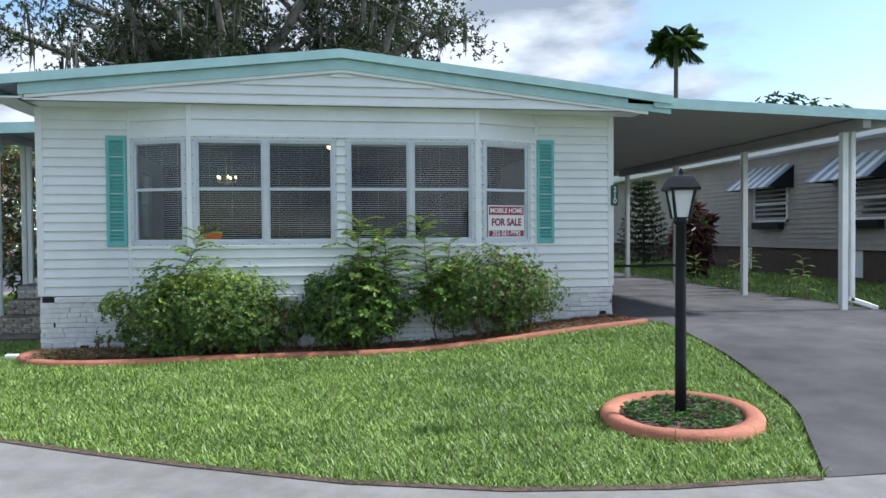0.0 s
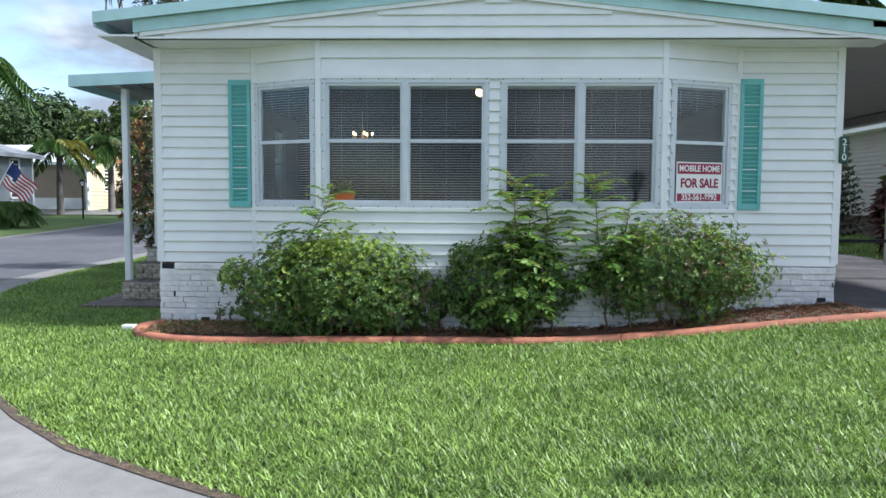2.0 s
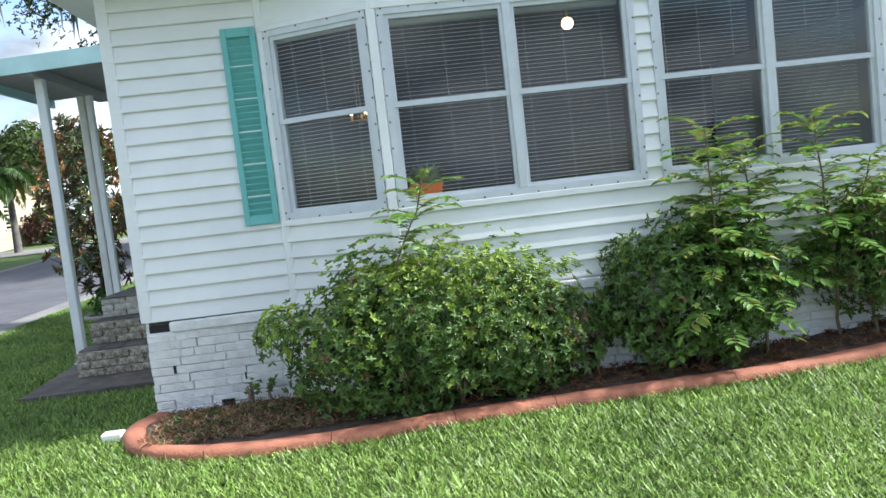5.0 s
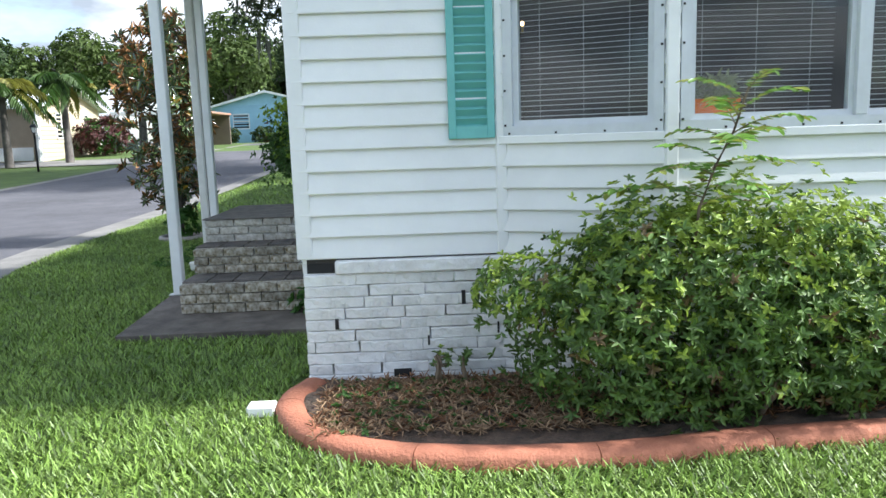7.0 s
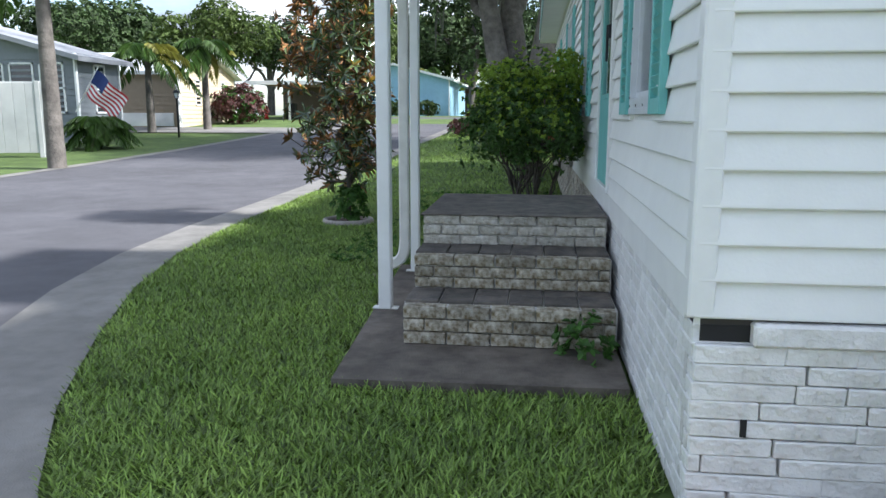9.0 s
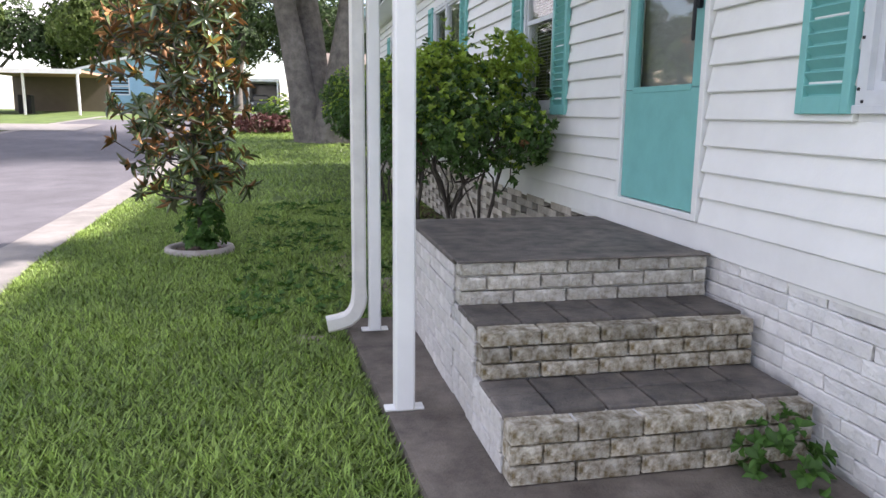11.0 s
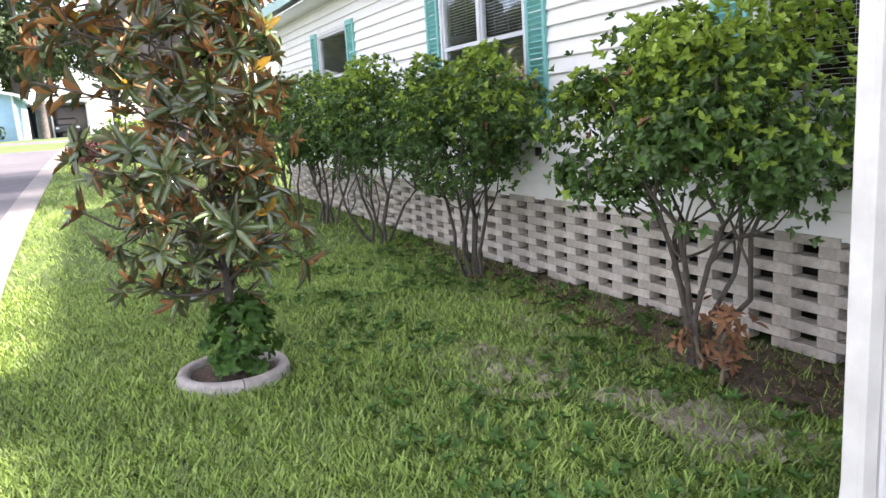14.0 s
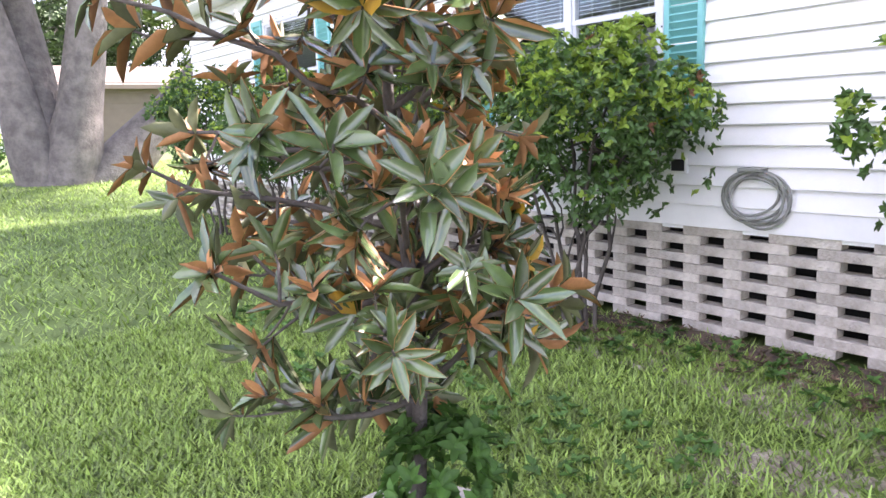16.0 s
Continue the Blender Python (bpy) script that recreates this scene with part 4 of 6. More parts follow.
# ---- plants ----
rng = np.random.default_rng(11)


def unit(a):
    return a / np.maximum(np.linalg.norm(a, axis=-1, keepdims=True), 1e-9)


def leaves(P, d, u, l, w, fold=0.25, droop=0.15):
    """Leaves from base points P along d with face normal near u. Six points and two quads each."""
    d = unit(d)
    s = unit(np.cross(d, u))
    u = np.cross(s, d)
    l, w = np.asarray(l)[:, None], np.asarray(w)[:, None]
    mid1, mid2, tip = P + d * l * 0.35 + u * l * 0.04, P + d * l * 0.72 - u * l * droop * 0.35, P + d * l - u * l * droop
    up = u * w * fold
    V = np.stack([P, mid1 + s * w * 0.5 + up, mid2 + s * w * 0.42 + up, tip, mid2 - s * w * 0.42 + up, mid1 - s * w * 0.5 + up], 1).reshape(-1, 3)
    b = (np.arange(len(P)) * 6)[:, None]
    F = np.concatenate([b + np.array([0, 1, 2, 3]), b + np.array([0, 3, 4, 5])], 0)
    return V, F


def rosettes(T, D, n, l, w, spread=1.0, droop=0.15, jitter=0.2):
    """n leaves round each twig tip T that points along D."""
    k = len(T)
    P = np.repeat(T, n, 0)
    A = np.repeat(unit(D), n, 0)
    ref = np.where(np.abs(A[:, 2:3]) < 0.9, np.array([[0, 0, 1.0]]), np.array([[1.0, 0, 0]]))
    e1 = unit(np.cross(A, ref))
    e2 = np.cross(A, e1)
    ang = np.tile(np.arange(n) * 2.4, k) + np.repeat(rng.uniform(0, 6.28, k), n)
    out = e1 * np.cos(ang)[:, None] + e2 * np.sin(ang)[:, None]
    lift = rng.uniform(0.15, 0.9, k * n)[:, None]
    d = out * spread + A * lift
    P = P - A * (rng.uniform(0, 0.35, k * n)[:, None] * np.repeat(np.broadcast_to(l, k), n)[:, None])
    L = np.repeat(np.broadcast_to(l, k), n) * rng.uniform(1 - jitter, 1 + jitter, k * n)
    W = np.repeat(np.broadcast_to(w, k), n) * rng.uniform(1 - jitter, 1 + jitter, k * n)
    return leaves(P, d, A - out * 0.2, L, W, droop=droop)


def tubes(paths, sides=6):
    """Tapered tubes: each path is a list of (point, radius)."""
    V, F, o = [], [], 0
    for path in paths:
        pts = np.array([p for p, _ in path], float)
        for i, (p, r) in enumerate(path):
            d = unit((pts[min(len(pts) - 1, i + 1)] - pts[max(0, i - 1)])[None])[0]
            a = unit(np.cross(d, [0.31, 0.17, 0.93] if abs(d[2]) < 0.9 else [1, 0.1, 0])[None])[0]
            b = np.cross(d, a)
            t = np.arange(sides) * 2 * math.pi / sides
            V.append(pts[i] + r * (np.cos(t)[:, None] * a + np.sin(t)[:, None] * b))
            if i:
                k = np.arange(sides)
                F.append(np.stack([o - sides + k, o - sides + (k + 1) % sides, o + (k + 1) % sides, o + k], 1))
            o += sides
    return np.concatenate(V), np.concatenate(F)


def curve_path(p0, p1, r0, r1, n=6, bend=0.1):
    p0, p1 = np.array(p0, float), np.array(p1, float)
    L = np.linalg.norm(p1 - p0)
    off = rng.normal(0, bend * L, 3)
    off2 = rng.normal(0, bend * L * 0.4, (n + 1, 3))
    return [(p0 + (p1 - p0) * i / n + off * math.sin(math.pi * i / n) + off2[i] * (0 < i < n), r0 + (r1 - r0) * i / n) for i in range(n + 1)]


def leaf_mat(name, c, island=0.35, rough=0.45, trans=0.25):
    return mat(name, c, rough, 0.2, 30.0, island=island, trans=trans, spec=0.4)


L_AZ = leaf_mat("shrub_leaf", (0.13, 0.22, 0.05), 0.45)
# pale new growth, brightened further to hold sun flecks in its colour
L_AZN = leaf_mat("shrub_new_sunlit_leaf", (0.32, 0.43, 0.07), 0.3, trans=0.35)
L_AZD = leaf_mat("shrub_dry_leaf", (0.20, 0.14, 0.06), 0.4)
L_PIN = leaf_mat("pinnate_leaf", (0.17, 0.32, 0.06), 0.3, trans=0.4)
L_PINN = leaf_mat("pinnate_new_leaf", (0.26, 0.30, 0.06), 0.35, trans=0.4)
L_LIG = leaf_mat("privet_leaf", (0.08, 0.165, 0.04), 0.4, 0.35, 0.3)
L_LIGN = leaf_mat("privet_new_leaf", (0.31, 0.45, 0.065), 0.25, 0.4, 0.4)
L_MAGT = mat("magnolia_upper", (0.085, 0.135, 0.045), 0.2, 0.2, 30.0, island=0.55, trans=0.05, spec=0.9)
L_MAGB = leaf_mat("magnolia_under", (0.50, 0.25, 0.10), 0.4, 0.6, 0.15)
L_MAGU = leaf_mat("magnolia_pale_under", (0.19, 0.21, 0.10), 0.3, 0.5, 0.1)
L_MAGY = leaf_mat("magnolia_yellow", (0.50, 0.30, 0.03), 0.3, 0.4, 0.3)
L_OAK = leaf_mat("oak_leaf", (0.040, 0.065, 0.020), 0.5, 0.5, 0.25)
L_FAR = leaf_mat("far_leaf", (0.055, 0.095, 0.030), 0.6, 0.7, 0.2)
L_FAR2 = leaf_mat("far_leaf_light", (0.10, 0.15, 0.035), 0.5, 0.7, 0.3)
L_PALM = leaf_mat("palm_leaf", (0.07, 0.14, 0.025), 0.4, 0.5, 0.25)
L_PALMY = leaf_mat("palm_leaf_yellow", (0.24, 0.24, 0.04), 0.4, 0.5, 0.25)
L_MOSS = leaf_mat("hanging_moss", (0.16, 0.16, 0.13), 0.3, 0.9, 0.2)
L_RED = leaf_mat("red_shrub_leaf", (0.13, 0.05, 0.045), 0.5, 0.5, 0.2)
L_WEED = leaf_mat("weed_leaf", (0.07, 0.17, 0.03), 0.4, 0.6, 0.3)
L_BROWN = leaf_mat("old_brown_leaf", (0.15, 0.10, 0.065), 0.5, 0.8, 0.1)
L_STRAW = leaf_mat("dry_straw", (0.40, 0.27, 0.16), 0.5, 0.8, 0.1)
L_DRY = leaf_mat("dry_leaf", (0.28, 0.14, 0.07), 0.5, 0.8, 0.1)
M_BARK = mat("bark_grey", (0.115, 0.10, 0.085), 0.9, 0.35, 14.0, 0.8, 40, stain=0.3)
M_OAKB = mat("oak_bark", (0.20, 0.18, 0.16), 0.95, 0.4, 5.0, 0.9, 18, stain=0.3)
M_TWIG = mat("twig", (0.20, 0.15, 0.10), 0.85, 0.3, 20)


pr = np.random.default_rng(77)
pt = np.column_stack([pr.uniform(-0.08, 0.08, 46), pr.uniform(-0.012, 0.012, 46), pr.uniform(0.10, 0.19, 46)])
pv, pf = rosettes(pt, np.tile([[0, 0, 1.0]], (46, 1)) + pr.normal(0, 0.5, pt.shape), 5, 0.06, 0.017, 1.0, 0.3)
mesh_np("leaves", pv, pf, leaf_mat("variegated_leaf", (0.36, 0.40, 0.22), 0.5), planter)


def blob_points(n, radii, shell=0.35, lump=0.22, freq=2.2, seed=0.0, low=-1.0):
    """Points in the outer shell of a lumpy ellipsoid and the way out at each."""
    d = unit(rng.normal(size=(n * 2, 3)))
    d = d[d[:, 2] > low][:n]
    lumps = np.array([noise.noise(Vector((float(v[0]) * freq + seed, float(v[1]) * freq, float(v[2]) * freq))) for v in d])
    r = (1 - shell * rng.random(len(d)) ** 1.6) * (1 + lump * 2 * lumps)
    return d * r[:, None] * np.array(radii), unit(d / np.array(radii))


def merge(sets):
    V, F, I, o = [], [], [], 0
    for v, f, i in sets:
        V.append(v), F.append(f + o), I.append(np.full(len(f), i))
        o += len(v)
    return np.concatenate(V), np.concatenate(F), np.concatenate(I)


def shrub(x, y, radii, cz0, n, l, w, seed, mats, label, cat, fresh=0.25, dry=0.03, stems=7, per=7, low=-0.9, up=0.35, name="shrub", base_r=0.12, stem_r=0.014, shell=0.35, lump=0.22, clumps=0, clump_r=0.2, filler=0.38, spread=1.0, wall_x=None):
    z = gz(x, y)
    th = empty(name, (x, y, z))
    tagged(th, label, cat)
    P, N = blob_points(n, radii, shell, lump, 2.4, seed, low)
    if clumps:
        c, out = blob_points(clumps, np.array(radii) * 0.84, 0.55, lump, 2.4, seed, low)
        k = np.arange(n) % len(c)
        dd = unit(rng.normal(size=(n, 3)) + out[k] * 0.7)
        P = c[k] + dd * (clump_r * (0.7 + 0.6 * ((k * 0.618) % 1.0)) * (1 - 0.5 * rng.random(n) ** 1.5))[:, None] * np.array([1.0, 1.0, 0.8])
        N = dd
        # a part of the sprays fill the outline between the clumps
        P0, N0 = blob_points(n, radii, shell, lump, 2.4, seed, low)
        fill = rng.random(min(n, len(P0))) < filler
        P[: len(fill)][fill], N[: len(fill)][fill] = P0[: len(fill)][fill], N0[: len(fill)][fill]
    P = P + np.array([0, 0, cz0])
    tone = (0.25 + 1.5 * ((np.arange(len(P)) % clumps * 0.618 + 0.3) % 1.0)) if clumps else np.ones(len(P))
    ok = (P[:, 2] > 0.04) & (np.linalg.norm((P - np.array([0, 0, cz0])) / np.array(radii), axis=1) < 1.15)
    if wall_x is not None:
        ok &= P[:, 0] + x < wall_x
    P, N, tone = P[ok], N[ok], tone[ok]
    D = unit(N + np.array([0, 0, up]) + rng.normal(0, 0.35, P.shape))
    hi = (P[:, 2] - cz0) / radii[2]
    q = rng.random(len(P))
    # pale leaves gather at the top; on bed shrubs they also paint sunlight
    is_new = q < fresh * tone * np.clip(0.25 + hi * 0.9, 0.05, 1)
    is_dry = (~is_new) & (q > 1 - dry)
    sets = []
    for k, msk in enumerate(((~is_new) & (~is_dry), is_new, is_dry)):
        if msk.any():
            v, f = rosettes(P[msk], D[msk], per, l * (0.9 if k == 1 else 1), w, spread)
            sets.append((v, f, k))
    V, F, I = merge(sets)
    mesh_np("leaves", V, F, list(mats), th, I)
    if not stems:
        return th
    paths = []
    for i in range(stems):
        a = 2 * math.pi * i / stems + rng.uniform(-0.3, 0.3)
        r0 = base_r * rng.uniform(0.3, 1)
        b = np.array([r0 * math.cos(a), r0 * math.sin(a), -0.03])
        t = np.array([radii[0] * 0.55 * math.cos(a), radii[1] * 0.55 * math.sin(a), cz0 + radii[2] * rng.uniform(-0.1, 0.35)])
        main = curve_path(b, t, stem_r, stem_r * 0.5, 6, 0.06)
        paths.append(main)
        for k in range(5):
            p = main[rng.integers(2, 6)][0]
            j = rng.integers(0, len(P))
            best = min((rng.integers(0, len(P)) for _ in range(12)), key=lambda j: np.linalg.norm(P[j] - p))
            paths.append(curve_path(p, P[best], stem_r * 0.5, 0.003, 4, 0.08))
    V, F = tubes(paths, 6)
    mesh_np("branchwork", V, F, M_BARK if stem_r > 0.016 else M_TWIG, th, smooth_faces=True)
    return th


AZ = (L_AZ, L_AZN, L_AZD)
shrub(-1.22, 8.86, (0.98, 0.50, 0.55), 0.50, 7200, 0.037, 0.015, 1.0, AZ, "dense green flowering shrub, pale tips part new, part painted sun", "shrub", 0.75, 0.03, per=5, lump=0.3, clumps=120, clump_r=0.20)
shrub(0.45, 8.92, (0.62, 0.45, 0.50), 0.48, 3600, 0.038, 0.015, 5.0, AZ, "dark green shrub crowded by tall saplings", "shrub", 0.2, 0.02, per=5, clumps=70, clump_r=0.19)
shrub(2.12, 8.95, (0.92, 0.48, 0.52), 0.55, 5400, 0.037, 0.014, 9.0, AZ, "rounded dull green shrub with twiggy olive top", "shrub", 0.4, 0.10, per=5, lump=0.28, clumps=110, clump_r=0.20)
shrub(-0.30, 8.98, (0.22, 0.25, 0.28), 0.30, 120, 0.055, 0.022, 15.0, AZ, "small green shrub between larger shrubs", "shrub", 0.2, 0.05)


def pinnate(x, y, z0, h, fronds, seed, label, length=0.42, lean=0.15, top_fresh=0.5):
    """Slender sapling with feather-like leaves all the way up."""
    g = gz(x, y)
    th = empty("sapling", (x, y, g))
    tagged(th, label, "sapling")
    paths = [curve_path((0, 0, -0.03), (rng.uniform(-lean, lean) * h, rng.uniform(-lean, 0.03) * h, h), 0.012, 0.004, 8, 0.03)]
    P, D, U, L, W, K = [], [], [], [], [], []
    for i in range(fronds):
        t = z0 + (1 - z0) * (i + 0.5) / fronds
        k = min(7, int(t * 8))
        p = paths[0][k][0] * (1 - (t * 8 - k)) + paths[0][k + 1][0] * (t * 8 - k)
        a = i * 2.4 + seed
        rise = 0.25 + 0.6 * t ** 3
        d = unit(np.array([math.cos(a), math.sin(a) * 0.8 - 0.1, rise]))
        ln = length * rng.uniform(0.75, 1.15) * (1.0 - 0.35 * t ** 4)
        pts = []
        for s in range(9):
            q = s / 8
            pts.append((p + d * ln * q - np.array([0, 0, 1]) * ln * 0.38 * q * q, 0.0032 * (1 - 0.7 * q)))
        paths.append(pts)
        for s in range(1, 13):
            q = s / 12
            c = p + d * ln * q - np.array([0, 0, 1]) * ln * 0.38 * q * q
            dd = unit(d - np.array([0, 0, 0.76 * q]))
            sd = unit(np.cross(dd, [0, 0, 1.0]))
            for sg in ((1, -1) if s < 12 else (0,)):
                P.append(c), D.append(dd * 0.55 + sd * sg + rng.normal(0, 0.12, 3)), U.append(np.array([0, 0, 1.0]) + rng.normal(0, 0.25, 3))
                L.append(ln * 0.22 * (1 - 0.35 * abs(q - 0.5)) * rng.uniform(0.8, 1.1)), W.append(ln * 0.078)
                K.append(1 if rng.random() < top_fresh * t ** 2 else 0)
    P, D, U, L, W, K = map(np.array, (P, D, U, L, W, K))
    sets = []
    for k in (0, 1):
        if (K == k).any():
            v, f = leaves(P[K == k], D[K == k], U[K == k], L[K == k], W[K == k], 0.1, 0.12)
            sets.append((v, f, k))
    V, F, I = merge(sets)
    mesh_np("leaves", V, F, [L_PIN, L_PINN], th, I)
    V, F = tubes(paths, 5)
    mesh_np("branchwork", V, F, M_TWIG, th, smooth_faces=True)
    return th


SAP = "tall bright green sapling with feathery leaves in the bed"
pinnate(-1.42, 8.80, 0.62, 1.42, 16, 0.3, SAP, 0.42)
pinnate(0.70, 8.78, 0.18, 1.52, 46, 1.1, SAP, 0.46)
pinnate(0.92, 8.88, 0.25, 1.38, 34, 2.2, SAP, 0.42)
pinnate(0.52, 8.92, 0.35, 1.30, 26, 4.0, SAP, 0.40)
pinnate(1.48, 8.95, 0.35, 1.50, 34, 3.0, SAP, 0.42)
pinnate(1.68, 8.85, 0.30, 1.20, 22, 5.0, SAP, 0.36)

LIG = (L_LIG, L_LIGN, L_DRY)
LAB = "leafy green hedge bush on several bare stems by the wall"
for x, y, rx, ry, rz, c, n, sd, fr in ((-3.70, 14.33, 0.70, 0.88, 0.62, 1.22, 1250, 2.0, 0.95), (-3.62, 16.92, 0.60, 0.80, 0.62, 1.24, 1050, 7.0, 0.7), (-3.66, 18.9, 0.62, 0.85, 0.62, 1.24, 950, 12.0, 0.7),
                                       (-3.70, 20.7, 0.65, 0.85, 0.62, 1.22, 900, 17.0, 0.7), (-3.70, 22.6, 0.65, 0.85, 0.60, 1.35, 700, 22.0, 0.4)):
    shrub(x, y, (rx, ry, rz), c, int(n * 3.6), 0.045, 0.023, sd, LIG, LAB, "bush", fr, 0.004, 6, 4, -0.8, 0.45, "hedge_bush", 0.12, 0.0165, 0.6, 0.34, 40, 0.22, 0.2, 0.55, -3.22)


def magnolia(x, y):
    th = empty("magnolia_tree", (x, y, gz(x, y)))
    tagged(th, "young magnolia with glossy leaves and rusty brown undersides", "tree")
    paths = []
    trunk = [(np.array([0.02 * math.sin(i * 0.9), 0.02 * math.cos(i * 1.3), i * 0.29 - 0.04]), 0.028 - 0.0021 * i) for i in range(11)]
    paths.append(trunk)
    paths.append(curve_path((0.01, 0.02, 0.32), (0.16, -0.02, 1.15), 0.022, 0.012, 6, 0.04))
    T, D = [], []
    nb = 60
    for i in range(nb):
        t = 0.17 + 0.81 * i / nb
        k = min(9, int(t * 10))
        p = trunk[k][0] * (1 - (t * 10 - k)) + trunk[k + 1][0] * (t * 10 - k)
        a = i * 2.4 + 0.6
        # the crown reaches further towards the road
        side = 1.0 + 0.38 * math.cos(a - 2.67)
        reach = float(np.interp(t, [0.17, 0.3, 0.5, 1.0], [0.38, 0.55, 0.66, 0.66])) * side * rng.uniform(0.7, 1.08) * (1.0 if t < 0.66 else 1 - 1.6 * (t - 0.66))
        tip = p + np.array([math.cos(a) * reach, math.sin(a) * reach, rng.uniform(0.02, 0.22) + 0.12 * reach])
        br = curve_path(p, tip, 0.011 * (1.2 - t * 0.6), 0.005, 6, 0.07)
        paths.append(br)
        T.append(tip), D.append(tip - br[4][0])
        for s in range(6):
            q = br[rng.integers(1, 6)][0]
            e = q + unit(rng.normal(0, 0.8, 3) + np.array([math.cos(a), math.sin(a), 0.35])) * rng.uniform(0.08, 0.24)
            paths.append(curve_path(q, e, 0.005, 0.003, 3, 0.05))
            T.append(e), D.append(e - q)
    T.append(trunk[-1][0]), D.append(np.array([0, 0, 1.0]))
    T, D = np.array(T), np.array(D)
    sel = rng.random(len(T))
    sets = []
    l = rng.uniform(0.085, 0.145, len(T))
    st = rng.bit_generator.state
    v, f = rosettes(T, D, 8, l, l * 0.27, 0.85, 0.16, 0.28)
    sets.append((v, f, 0))
    rng.bit_generator.state = st
    # the felted undersides: the same leaves set a little below
    nrm = np.zeros_like(v)
    a, b, c = v[f[:, 0]], v[f[:, 1]], v[f[:, 2]]
    fn = unit(np.cross(b - a, c - a))
    for k in range(4):
        np.add.at(nrm, f[:, k], fn)
    nrm = unit(nrm)
    away = v - np.column_stack([np.zeros(len(v)), np.zeros(len(v)), v[:, 2] - 0.25])
    v2 = v - np.where((nrm * away).sum(1, keepdims=True) > 0, 1, -1) * nrm * 0.0022
    felt = rng.random(len(v) // 6) < np.clip(0.22 + 0.30 * v.reshape(-1, 6, 3)[:, 0, 2], 0.3, 0.9)
    fm = np.concatenate([felt, felt])
    sets.append((v2, f[fm][:, ::-1], 1))
    sets.append((v2, f[~fm][:, ::-1], 3))
    young = sel > 0.72
    v, f = rosettes(T[young], unit(D[young]) + np.array([0, 0, 0.8]), 4, 0.085, 0.026, 0.45, 0.02)
    sets.append((v, f, 1))
    yel = sel < 0.06
    v, f = rosettes(T[yel], unit(D[yel]) + np.array([0, 0, 0.5]), 2, 0.11, 0.04, 0.6, 0.05)
    sets.append((v, f, 2))
    V, F, I = merge(sets)
    mesh_np("crown", V, F, [L_MAGT, L_MAGB, L_MAGY, L_MAGU], th, I)
    V, F = tubes(paths, 7)
    mesh_np("trunk", V, F, M_BARK, th, smooth_faces=True)


magnolia(*MAG)
shrub(MAG[0] + 0.05, MAG[1] - 0.06, (0.20, 0.18, 0.26), 0.20, 130, 0.055, 0.03, 31.0, (L_WEED, L_WEED, L_WEED), "leafy green weeds at the magnolia's foot", "weeds", 0.2, 0, 0, 6, -0.9, 0.5, "weed_clump")
shrub(-3.36, 11.0, (0.15, 0.30, 0.13), 0.10, 70, 0.05, 0.03, 33.0, (L_WEED, L_WEED, L_WEED), "green weeds growing beside the porch steps", "weeds", 0.2, 0, 0, 5, -0.9, 0.5, "weed_clump")
shrub(-2.45, 9.27, (0.15, 0.04, 0.05), 0.17, 16, 0.03, 0.013, 35.0, AZ, "small trailing shrub against the white stone skirt", "shrub", 0.2, 0, 3, 6)
shrub(-3.78, 14.15, (0.13, 0.22, 0.20), 0.22, 26, 0.065, 0.026, 37.0, (L_DRY, L_DRY, L_DRY), "dead brown leafy branch at the bush's foot", "dead branch", 0.1, 0, 3, 4, -0.9, 0.1, "dead_branch")


def scatter_weeds(name, pts, l, w, material, label, cat):
    P = np.array(pts)
    T = P + np.array([0, 0, 0.02])
    v, f = rosettes(T, np.tile([[0, 0, 1.0]], (len(T), 1)) + rng.normal(0, 0.25, T.shape), 5, l, w, 1.0, 0.1)
    ob = mesh_np(name, v, f, material)
    tagged(ob, label, cat, kind="stuff")


def in_bed(n, x0, x1, y0, y1, lift):
    q = np.column_stack([rng.uniform(x0, x1, n), rng.uniform(y0, y1, n)])
    return [(x, y, gz(x, y) + lift) for x, y in q]


scatter_weeds("bed_weeds", in_bed(210, -3.0, -1.9, 8.6, 9.3, 0.04), 0.022, 0.013, L_WEED, "low green weeds spread over the mulch", "weeds")
scatter_weeds("ring_weeds", [p for p in in_bed(420, LXY[0] - 0.42, LXY[0] + 0.42, LXY[1] - 0.42, LXY[1] + 0.42, 0.04) if math.hypot(p[0] - LXY[0], p[1] - LXY[1]) < 0.4], 0.03, 0.018, L_WEED, "low green weeds inside the lamp ring", "weeds")
scatter_weeds("twig_litter", in_bed(900, -3.05, -1.3, 8.6, 9.3, 0.035), 0.045, 0.006, L_STRAW, "pale dry twigs and straw scattered over the mulch", "leaf litter")
scatter_weeds("leaf_litter", in_bed(1500, -3.05, 3.9, 8.62, 9.35, 0.03), 0.05, 0.007, L_DRY, "dry brown leaves scattered over the bed", "leaf litter")

# ---- bare patches in the side lawn ----
M_SAND = mat("sandy_soil", (0.34, 0.30, 0.25), 0.95, 0.4, 9.0, 0.8, 60, second=(0.13, 0.10, 0.075))
for px, py, pr, qr in ((-4.15, 13.85, 0.32, 0.55), (-4.55, 15.0, 0.42, 0.5), (-3.75, 15.9, 0.35, 1.3), (-4.92, 12.9, 0.16, 0.14), (-6.25, 15.3, 0.18, 0.16), (-3.6, 17.6, 0.3, 0.9)):
    mound("bare_soil", [(px + pr * (1 + 0.3 * math.sin(3 * a + px)) * math.cos(a), py + qr * (1 + 0.3 * math.cos(2 * a + py)) * math.sin(a)) for a in [2 * math.pi * i / 22 for i in range(22)]], -0.012, M_SAND, "thin sandy bare patch in the lawn", "soil")

